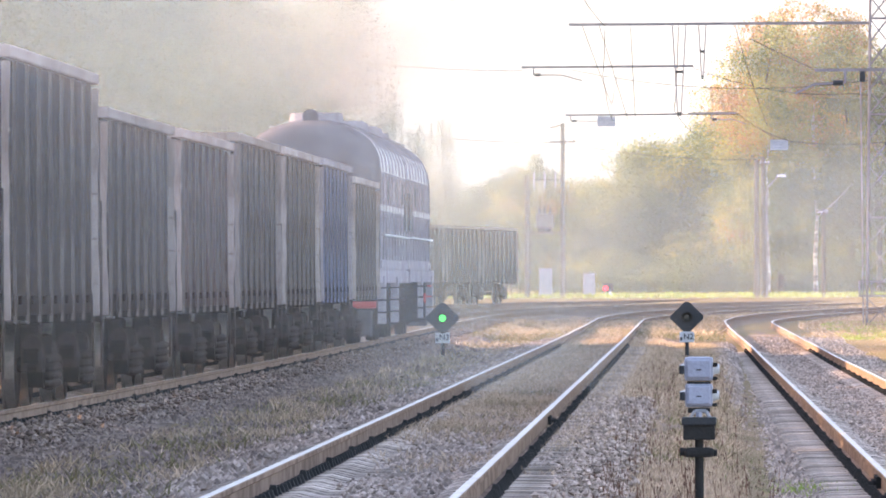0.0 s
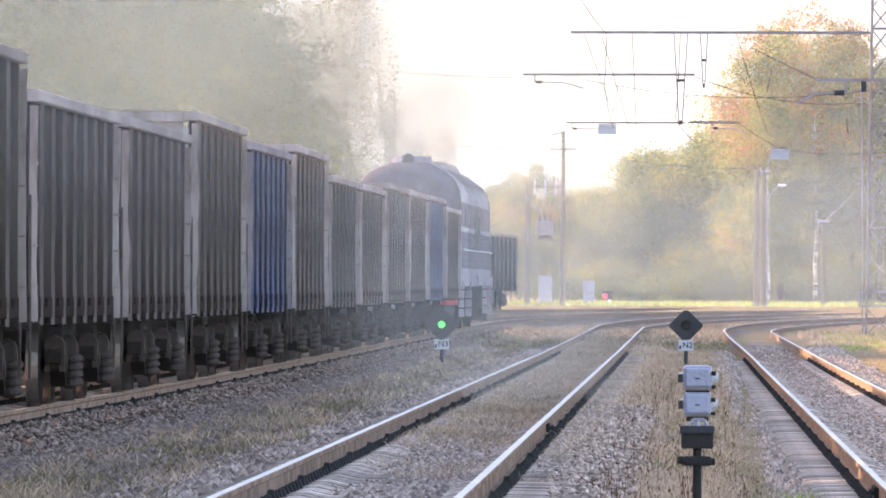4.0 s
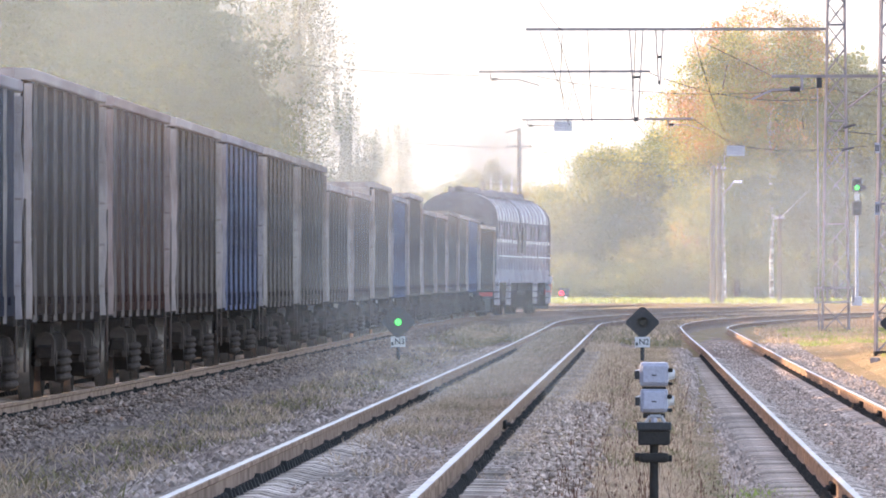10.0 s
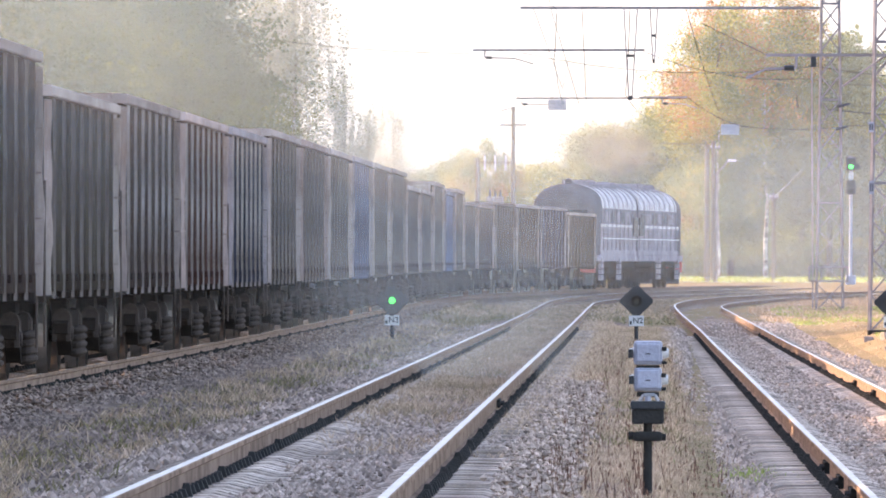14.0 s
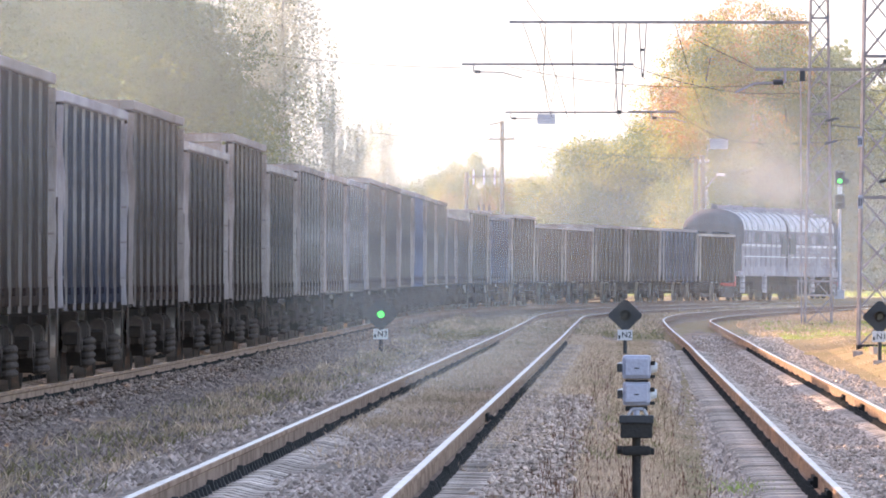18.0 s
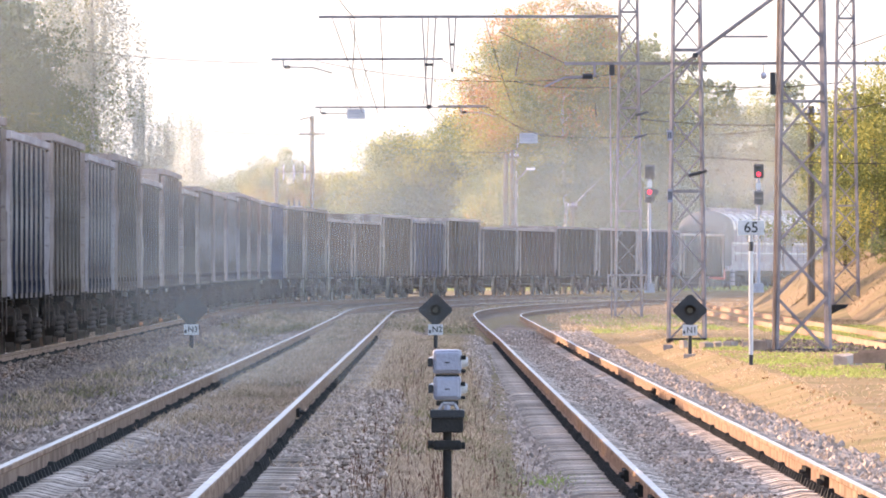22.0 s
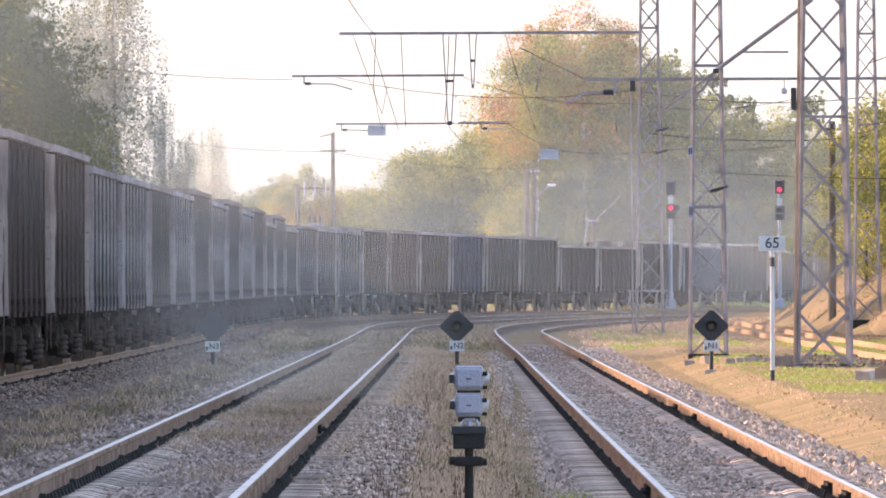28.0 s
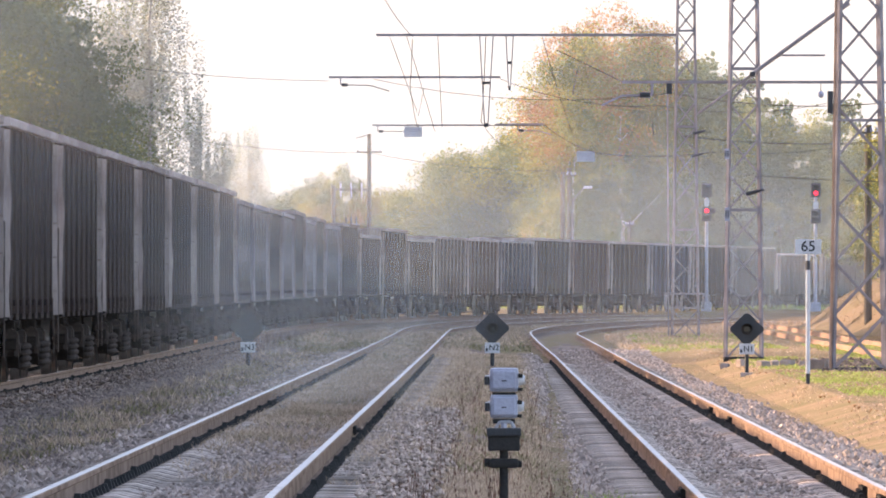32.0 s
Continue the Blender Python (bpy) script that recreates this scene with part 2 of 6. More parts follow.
def part(name, bm, material, parent, label="", m=None):
    return link(name, mesh(name, bm, material), parent, m, label)


def box(bm, x0, y0, z0, x1, y1, z1, bevel=0.0, m=None):
    """A box between two corners, added to bm."""
    v = bmesh.ops.create_cube(bm, size=1.0)["verts"]
    for p in v:
        p.co = Vector(((x0 + x1) / 2 + p.co.x * (x1 - x0), (y0 + y1) / 2 + p.co.y * (y1 - y0), (z0 + z1) / 2 + p.co.z * (z1 - z0)))
    if bevel:
        edges = {ed for p in v for ed in p.link_edges}
        v = list({w for f in bmesh.ops.bevel(bm, geom=list(edges), offset=bevel, segments=2, affect="EDGES", profile=0.6)["faces"] for w in f.verts} | {p for p in v if p.is_valid})
    if m is not None:
        bmesh.ops.transform(bm, matrix=m, verts=v)
    return v


def tube(bm, p, q, r0, r1=None, n=8):
    """A round bar from p to q."""
    p, q = Vector(p), Vector(q)
    d = q - p
    m = Matrix.Translation((p + q) / 2) @ d.to_track_quat("Z", "Y").to_matrix().to_4x4()
    bmesh.ops.create_cone(bm, cap_ends=True, segments=n, radius1=r0, radius2=r0 if r1 is None else r1, depth=d.length, matrix=m)


def bar(bm, p, q, w, h=None):
    """A square bar from p to q."""
    p, q = Vector(p), Vector(q)
    d = q - p
    m = Matrix.Translation((p + q) / 2) @ d.to_track_quat("Z", "Y").to_matrix().to_4x4() @ Matrix.Diagonal((w, h or w, d.length, 1))
    bmesh.ops.create_cube(bm, size=1.0, matrix=m)


def fresh(f, *args, **kw):
    bm = bmesh.new()
    f(bm, *args, **kw)
    return bm


def thing(name, x, y, z, label, category, group="", turn=0.0, kind=""):
    ob = new(name)
    ob.empty_display_size = 0.1
    ob.matrix_basis = pose(x, y, z, 0, 0, turn)
    return tagged(ob, label, category, group, kind)


# ---- the plan: tracks run along +y, then bend to the right ----
def smooth(a, b, t):
    t = min(1.0, max(0.0, (t - a) / (b - a)))
    return t * t * (3 - 2 * t)


def rise(y):
    return 0.16 * smooth(180, 450, y)


class Line:
    """A track: straight with a slight slant, then an arc to the right."""

    def __init__(self, x0, slant, bend, radius, z0, dip=None, near=None, cant=0.11):
        self.x0, self.slant, self.bend, self.radius, self.z0, self.dip, self.near, self.cant = x0, slant, bend, radius, z0, dip, near, cant

    def spot(self, s):
        """Centre, heading (radians to the right) and cant at s metres along."""
        h0 = math.atan(self.slant)
        if s <= self.bend:
            x, y, h = self.x0 + self.slant * s, s, h0
            if self.near:
                away = lambda q: (self.near[2] + self.near[3] * q) * (1 - smooth(self.near[0], self.near[1], q))
                x += away(s)
                h += away(s + 0.5) - away(s - 0.5)
        else:
            k = (s - self.bend) / self.radius
            x = self.x0 + self.slant * self.bend + self.radius * (math.cos(h0) - math.cos(h0 + k))
            y = self.bend + self.radius * (math.sin(h0 + k) - math.sin(h0))
            h = h0 + k
        z = self.z0 + rise(s)
        if self.dip:
            z += self.dip[0] * (1 - smooth(self.dip[1], self.dip[2], s))
        return x, y, z, h, self.cant * smooth(self.bend - 40, self.bend + 60, s)

    def at(self, s, off=0.0, up=0.0):
        x, y, z, h, c = self.spot(s)
        return Vector((x + off * math.cos(h), y - off * math.sin(h), z + up - c * off / 1.52))


TRAIN_LINE = Line(-8.45, -0.0028, 302.5, 955, 0.14, dip=(-0.14, 100, 290), cant=0.02)
MID_LINE = Line(-2.27, -0.0057, 300, 950, 0.0)
RIGHT_LINE = Line(1.95, -0.0052, 292, 930, -0.09, dip=(-0.17, 190, 292), near=(200, 292, 0.54, -0.0009))
LINES = (TRAIN_LINE, MID_LINE, RIGHT_LINE)


def ground_z(x, y):
    """The lie of the land."""
    z = -0.30 + rise(y) - 0.24 * (1 - smooth(200, 300, y)) * smooth(-0.4, 0.4, x) * (1 - smooth(3.9, 4.8, x)) - 0.18 * (1 - smooth(75, 125, y)) * smooth(3.9, 4.8, x)
    edge = 13.2 - 0.0167 * min(114.0, max(0.0, y - 256)) + 0.5 * math.sin(y * 0.11) + max(0.0, y - 370) * 0.05
    if 200 < y < 480 and x > edge:
        z += 3.7 * (1 - math.exp((edge - x) / 3.6)) * smooth(222, 275, y) * (1 - smooth(420, 480, y))
    if y > 380:
        z += 0.6 * smooth(380, 520, y)
    return z


def build_ground():
    xs = [-900, -300, -120, -60, -40, -30, -24, -20, -17, -14] + [-12 + 0.8 * i for i in range(56)] + [36, 42, 50, 65, 90, 160, 400, 900]
    ys = [-60, -20, 10, 30] + [40 + 4 * i for i in range(116)] + [515, 540, 580, 640, 720, 850, 1100, 1600, 3000]
    verts = [(x, y, ground_z(x, y) + 0.012 * noise.noise((x * 0.7, y * 0.25, 0))) for y in ys for x in xs]
    n = len(xs)
    faces = [(j * n + i, j * n + i + 1, (j + 1) * n + i + 1, (j + 1) * n + i) for j in range(len(ys) - 1) for i in range(n - 1)]
    me = raw("ground", verts, faces, M_GROUND, M_BANKSOIL)
    me.polygons.foreach_set("material_index", [1 if p.center.z > 0.0 and p.center.x > 8 and p.center.y < 470 else 0 for p in me.polygons])
    tagged(link("ground", me), "dry trodden ground with autumn grass beside the tracks", "ground", kind="structure")


def build_backdrop():
    """The milky sky low over the horizon, far behind everything."""
    m = bpy.data.materials.new("milky low sky")
    m.use_nodes = True
    nodes, links = m.node_tree.nodes, m.node_tree.links
    nodes.remove(nodes["Principled BSDF"])
    co, xyz, up, mix, em = nodes.new("ShaderNodeTexCoord"), nodes.new("ShaderNodeSeparateXYZ"), nodes.new("ShaderNodeMapRange"), nodes.new("ShaderNodeMix"), nodes.new("ShaderNodeEmission")
    mix.data_type = "RGBA"
    up.inputs[1].default_value, up.inputs[2].default_value = 0.0, 120.0
    mix.inputs[6].default_value, mix.inputs[7].default_value = (0.97, 0.94, 0.88, 1), (0.92, 0.93, 0.93, 1)
    em.inputs[1].default_value = SKY_GLOW
    links.new(co.outputs["Object"], xyz.inputs[0])
    links.new(xyz.outputs[2], up.inputs[0])
    links.new(up.outputs[0], mix.inputs[0])
    links.new(mix.outputs[2], em.inputs[0])
    links.new(em.outputs[0], nodes["Material Output"].inputs[0])
    verts, faces = [], []
    for i in range(25):
        a = radians(-24 + 2 * i)
        for z in (-30.0, 480.0):
            verts.append((2900 * math.sin(a), 2900 * math.cos(a), z))
    for i in range(24):
        faces.append((2 * i, 2 * i + 2, 2 * i + 3, 2 * i + 1))
    tagged(link("backdrop", raw("backdrop", verts, faces, m)), "milky bright sky low over the horizon", "sky", kind="structure")


RAIL = [(-0.075, 0.0), (-0.075, 0.012), (-0.012, 0.03), (-0.011, 0.125), (-0.036, 0.14), (-0.036, 0.172), (-0.030, 0.180),
        (0.030, 0.180), (0.036, 0.172), (0.036, 0.14), (0.011, 0.125), (0.012, 0.03), (0.075, 0.012), (0.075, 0.0)]


def steps(a, b):
    s = a
    while s < b:
        yield s
        s += 3.0 if s < 160 else 5.0
    yield b


def build_rail(line, off, a, b, label):
    me_v, faces, mats = [], [], []
    n = len(RAIL)
    rows = list(steps(a, b))
    for s in rows:
        for px, pz in RAIL:
            me_v.append(line.at(s, off + px, pz - 0.18))
    for j in range(len(rows) - 1):
        for i in range(n):
            k = (i + 1) % n
            faces.append((j * n + i, j * n + k, (j + 1) * n + k, (j + 1) * n + i))
            mats.append(1 if i == 6 else 0)
    me = raw("rail", me_v, faces, M_RAIL_WEB, M_RAIL_HEAD)
    me.polygons.foreach_set("material_index", mats)
    return tagged(link("rail", me), label, "rail", "running rails", "structure")


def build_bed(line, a, b, label):
    rows = list(steps(a, b))
    prof = [(-2.5, -0.36), (-2.1, -0.30), (-1.75, -0.26), (-0.9, -0.235), (-0.6, -0.225), (0.6, -0.225), (0.9, -0.235), (1.75, -0.26), (2.1, -0.30), (2.5, -0.36)]
    verts = []
    for s in rows:
        for px, pz in prof:
            v = line.at(s, px, pz)
            v.z += 0.02 * noise.noise((v.x * 2, v.y * 0.8, 3))
            if abs(px) > 2.3:
                v.z = min(v.z, ground_z(v.x, v.y) - 0.05)
            verts.append(v)
    n = len(prof)
    faces = [(j * n + i, j * n + i + 1, (j + 1) * n + i + 1, (j + 1) * n + i) for j in range(len(rows) - 1) for i in range(n - 1)]
    return tagged(link("ballast_bed", raw("ballast_bed", verts, faces, M_BALLAST)), label, "ballast", kind="structure")


def build_tracks():
    for line, a, b, what in ((TRAIN_LINE, -30, 760, "main"), (MID_LINE, 20, 640, "middle"), (RIGHT_LINE, 20, 600, "side")):
        build_bed(line, a, b, "grey crushed-stone bed of the %s track" % what)
        for off in (-0.796, 0.796):
            build_rail(line, off, a, b, "rusty steel rail with a bright worn head")


build_ground()
build_backdrop()
build_tracks()


# ---- the goods train ----
PITCH = 13.92
COLOURS = {"d": (0.040, 0.030, 0.027), "b": (0.024, 0.029, 0.052), "g": (0.043, 0.037, 0.029), "r": (0.062, 0.034, 0.029), "o": (0.050, 0.038, 0.028), "n": (0.044, 0.032, 0.027)}
NAMES = {"d": "soot-grey", "b": "faded blue", "g": "dull green", "r": "red-brown", "o": "olive-brown", "n": "dark brown"}
#        wagons counted from the locomotive: paint, then tall, middling or low
ORDER = "ol bm dm dm rl dl nt bm gt dl dl gt gt bt dt rt dt bm rm dm gl nt dl nt bm nt bm nt bm nm bm bm dt nt dt dt nt dt dt nt dt dt nt dt dt nt dt dt".split()
STRIPED = (17, 18, 19, 24, 26, 28, 30, 31)  # wagons with the palest rib flanks
TOPS = {"t": 3.72, "m": 3.55, "l": 3.38}


def cut_profile(bm, pts, x0, x1):
    """A prism along x with the outline pts in (y, z)."""
    a = [bm.verts.new((x0, y, z)) for y, z in pts]
    b = [bm.verts.new((x1, y, z)) for y, z in pts]
    bm.faces.new(a[::-1])
    bm.faces.new(b)
    for i in range(len(pts)):
        k = (i + 1) % len(pts)
        bm.faces.new((a[i], a[k], b[k], b[i]))
    bmesh.ops.recalc_face_normals(bm, faces=bm.faces)


def bogie(parent, x):
    b = new("bogie")
    b.parent = parent
    b.location = (x, 0, 0)
    for side in (-1, 1):
        bm = bmesh.new()
        pts = [(-1.15, 0.62), (-0.95, 0.72), (-0.5, 0.78), (0.5, 0.78), (0.95, 0.72), (1.15, 0.62), (1.15, 0.5), (0.72, 0.46), (0.42, 0.22), (-0.42, 0.22), (-0.72, 0.46), (-1.15, 0.5)]
        f0 = [bm.verts.new((px, side * 0.95, pz)) for px, pz in pts]
        f1 = [bm.verts.new((px, side * 1.12, pz)) for px, pz in pts]
        bm.faces.new(f0), bm.faces.new(f1[::-1])
        for i in range(len(pts)):
            k = (i + 1) % len(pts)
            bm.faces.new((f0[i], f1[i], f1[k], f0[k]))
        bmesh.ops.recalc_face_normals(bm, faces=bm.faces)
        part("side_frame", bm, M_UNDER, b)
        for dx in (-0.925, 0.925):
            bm = bmesh.new()
            hoof = [(0.92, 0.40), (0.92, 0.70), (0.96, 0.78), (1.03, 0.81), (1.11, 0.78), (1.15, 0.70), (1.15, 0.40), (1.09, 0.40), (1.09, 0.64), (0.98, 0.64), (0.98, 0.40)]
            cut_profile(bm, [(side * y, z) for y, z in hoof], dx - 0.15, dx + 0.15)
            tube(bm, (dx, side * 0.99, 0.50), (dx, side * 1.17, 0.50), 0.11, 0.09, 12)
            part("axle_box", bm, M_BOX, b)
        for dx in (-0.22, 0.12):
            bm = bmesh.new()
            rings = [[bm.verts.new((dx + r * math.cos(q * math.pi / 6), side * 1.17 + r * math.sin(q * math.pi / 6), 0.19 + 0.030 * i + 0.004 * q)) for q in range(12)] for i, r in enumerate((0.075, 0.108, 0.108) * 4 + (0.075,))]
            for r0, r1 in zip(rings, rings[1:]):
                for q in range(12):
                    bm.faces.new((r0[q], r0[(q + 1) % 12], r1[(q + 1) % 12], r1[q]))
            bm.faces.new(rings[0]), bm.faces.new(rings[-1])
            bmesh.ops.recalc_face_normals(bm, faces=bm.faces)
            part("spring", bm, M_BOX, b)
    for dx in (-0.925, 0.925):
        bm = bmesh.new()
        tube(bm, (dx, -1.0, 0.475), (dx, 1.0, 0.475), 0.08, 0.08, 8)
        for side in (-1, 1):
            tube(bm, (dx, side * 0.73, 0.475), (dx, side * 0.76, 0.475), 0.5, 0.5, 20)
            tube(bm, (dx, side * 0.76, 0.475), (dx, side * 0.87, 0.475), 0.475, 0.465, 20)
        wheels = mesh("wheelset", bm, M_UNDER, M_TREAD)
        wheels.polygons.foreach_set("material_index", [1 if abs(p.normal.y) < 0.3 and math.hypot(p.center.x - dx, p.center.z - 0.475) > 0.4 else 0 for p in wheels.polygons])
        link("wheelset", wheels, b)
    part("bolster", fresh(box, -0.25, -1.05, 0.6, 0.25, 1.05, 0.92, 0.04), M_UNDER, b)
    return b


RIBS, POSTS = {}, {}
BENDS = random.Random(3)


def gondola(top):
    """An open wagon on four axles; x runs along the track, z from the rail head."""
    w = thing("gondola_wagon", 0, 0, 0, "open goods wagon", "wagon", "wagons of the goods train")
    half, low = 6.24, 1.10
    for side in (-1, 1):
        bm = fresh(box, -half + 0.05, side * 1.44, low + 0.12, half - 0.05, side * 1.46, top - 0.05)
        cols, rows = 64, 6
        grid = []
        for j in range(rows + 1):
            row = []
            for i in range(cols + 1):
                x, f = -half + 0.05 + (2 * half - 0.1) * i / cols, j / rows
                bay = abs(math.sin(math.pi * x / 1.585 + math.pi / 2)) if abs(x) < 5.6 else 0.3
                dent = (0.016 * noise.noise((x * 0.9, f * 3, side * 7 + top)) - 0.012) * bay * math.sin(math.pi * f)
                row.append(bm.verts.new((x, side * (1.488 + dent), low + 0.12 + (top - low - 0.17) * f)))
            grid.append(row)
        for j in range(rows):
            for i in range(cols):
                q = (grid[j][i], grid[j][i + 1], grid[j + 1][i + 1], grid[j + 1][i])
                bm.faces.new(q if side < 0 else q[::-1]).smooth = True
        part("side_panel", bm, M_PAINT, w)
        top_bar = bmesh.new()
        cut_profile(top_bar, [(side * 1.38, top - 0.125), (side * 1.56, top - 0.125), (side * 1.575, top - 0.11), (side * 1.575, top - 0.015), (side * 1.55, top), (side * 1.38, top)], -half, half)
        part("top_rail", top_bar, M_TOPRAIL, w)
        part("sill", fresh(box, -half, side * 1.36, low - 0.06, half, side * 1.50, low + 0.14, 0.015), M_PAINT, w)
    z2 = top - 0.12
    for name, flank in (("rib", M_RIB), ("pale_rib", M_RIB_PALE), ("blue_rib", M_RIB_BLUE), ("dull_rib", M_RIB_DULL)):
        for bent in range(4):
            bm = bmesh.new()
            rings = []
            for j in range(8):
                f = j / 7
                dx = 0.055 * noise.noise((bent * 5.3, f * 2.6, 1.7)) * math.sin(math.pi * f) ** 0.6
                dy = 0.018 * noise.noise((bent * 3.1, f * 3.1, 8.2)) * math.sin(math.pi * f) ** 0.6
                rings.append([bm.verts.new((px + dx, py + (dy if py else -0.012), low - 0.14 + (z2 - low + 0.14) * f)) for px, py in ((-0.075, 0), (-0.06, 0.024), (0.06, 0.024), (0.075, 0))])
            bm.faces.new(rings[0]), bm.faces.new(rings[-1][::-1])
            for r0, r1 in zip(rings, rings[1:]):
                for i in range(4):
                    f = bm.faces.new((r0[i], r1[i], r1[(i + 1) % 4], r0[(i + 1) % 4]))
                    # flanks get the colour with skylight painted in, the outer face plain paint
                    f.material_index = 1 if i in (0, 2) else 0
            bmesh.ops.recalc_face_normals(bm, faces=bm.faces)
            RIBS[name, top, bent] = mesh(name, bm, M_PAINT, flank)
    for bent in range(6):
        bm = bmesh.new()
        rings = []
        for j in range(12):
            f = j / 11
            dx = 0.05 * noise.noise((bent * 4.7, f * 3.3, 5.1 + top)) * math.sin(math.pi * f) ** 0.5
            dy = 0.045 * noise.noise((bent * 6.1, f * 4.2, 2.4 + top)) * math.sin(math.pi * f) ** 0.5
            rings.append([bm.verts.new((px + dx, py + (dy if py else 0), low - 0.1 + (top - 0.07 - low) * f)) for px, py in ((-0.09, 0), (-0.08, 0.084), (0.02, 0.088), (0.03, 0))])
        bm.faces.new(rings[0]), bm.faces.new(rings[-1][::-1])
        for r0, r1 in zip(rings, rings[1:]):
            for i in range(4):
                bm.faces.new((r0[i], r1[i], r1[(i + 1) % 4], r0[(i + 1) % 4]))
        bmesh.ops.recalc_face_normals(bm, faces=bm.faces)
        POSTS[top, bent] = mesh("corner_post", bm, M_END_SKYLIT)
    rib = RIBS["rib", top, 0]
    hinge = mesh("hatch_hinge", fresh(box, -0.07, 0.05, -0.05, 0.07, 0.12, 0.04, 0.015), M_PAINT)
    for side in (-1, 1):
        for i in range(7):
            x = (i - 3) * 1.585
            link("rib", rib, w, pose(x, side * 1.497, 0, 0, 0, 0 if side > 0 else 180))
            link("hatch_hinge", hinge, w, pose(x + 0.45, side * 1.42, low + 0.1, 0, 0, 0 if side > 0 else 180))
    for end in (-1, 1):
        bm = fresh(box, end * (half - 0.06), -1.37, low, end * half, 1.37, top - 0.15)
        part("end_wall", bm, M_END_SKYLIT, w, "end sheet coloured pale for skylight")
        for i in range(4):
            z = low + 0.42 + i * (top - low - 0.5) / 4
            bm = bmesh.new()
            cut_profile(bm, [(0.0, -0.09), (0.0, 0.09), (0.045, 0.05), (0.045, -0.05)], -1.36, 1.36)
            part("end_rib", bm, M_END_SKYLIT, w, m=Matrix.Translation((end * half, 0, z)) @ pose(0, 0, 0, 0, 0, -90 if end > 0 else 90))
        part("end_top_rail", fresh(box, end * (half - 0.1), -1.38, top - 0.14, end * (half + 0.08), 1.38, top, 0.015), M_END_SKYLIT, w)
        part("end_beam", fresh(box, end * (half - 0.15), -1.5, 0.92, end * (half + 0.12), 1.5, 1.26, 0.02), M_UNDER, w)
        bm = fresh(box, end * half, -0.16, 0.9, end * (half + 0.42), 0.16, 1.18, 0.03)
        box(bm, end * (half + 0.34), -0.24, 0.84, end * (half + 0.58), 0.24, 1.24, 0.05)
        part("coupler", bm, M_UNDER, w)
        for side in (-1, 1):
            link("corner_post", POSTS[top, 0], w, pose(end * half, side * 1.485, 0, 0, 0, 0 if side > 0 else 180))
            for i in range(5):
                z = low + 0.25 + i * (top - low - 0.6) / 4
                part("seam", fresh(box, end * (half - 0.10), side * 1.50, z, end * (half + 0.004), side * 1.560, z + 0.018, 0.004), M_END_SKYLIT, w)
            part("handrail", fresh(tube, (end * (half + 0.07), side * 1.50, 0.42), (end * (half + 0.07), side * 1.50, 2.3), 0.014, None, 6), M_BOX, w)
    bm = fresh(box, -half + 0.05, -1.36, low + 0.02, half - 0.05, 1.36, low + 0.1)
    box(bm, -half, -0.3, 0.85, half, 0.3, low)
    for i in range(9):
        x = (i - 4) * 1.5
        box(bm, x - 0.06, -1.35, 0.98, x + 0.06, 1.35, low + 0.05)
    box(bm, -1.2, 0.5, 0.62, -0.2, 1.0, 0.95, 0.1)
    tube(bm, (0.6, 0.75, 0.75), (1.6, 0.75, 0.75), 0.18, 0.18, 10)
    part("underframe", bm, M_UNDER, w)
    bogie(w, -4.325), bogie(w, 4.325)
    return w


def paint(w, key, label, dusty, style="rib", top=3.6):
    """Paint for one wagon, all its parts."""
    c = COLOURS[key]
    for p in w.children:
        kind = p.name.split(".")[0]
        if kind in ("side_panel", "sill", "rib", "hatch_hinge"):
            p.color = (*c, 1)
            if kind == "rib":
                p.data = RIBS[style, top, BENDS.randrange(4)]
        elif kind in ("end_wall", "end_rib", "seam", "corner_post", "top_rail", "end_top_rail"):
            # ends and posts get skylight as a pale tint; top rails share it
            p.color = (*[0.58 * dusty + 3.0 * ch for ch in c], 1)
            if kind == "corner_post":
                p.data = POSTS[top, BENDS.randrange(6)]
    tagged(w, label)


def arch(width, eave, rise_by, n=16):
    return [(width * math.cos(math.pi * i / n), eave + rise_by * math.sin(math.pi * i / n) ** 0.8) for i in range(n + 1)]


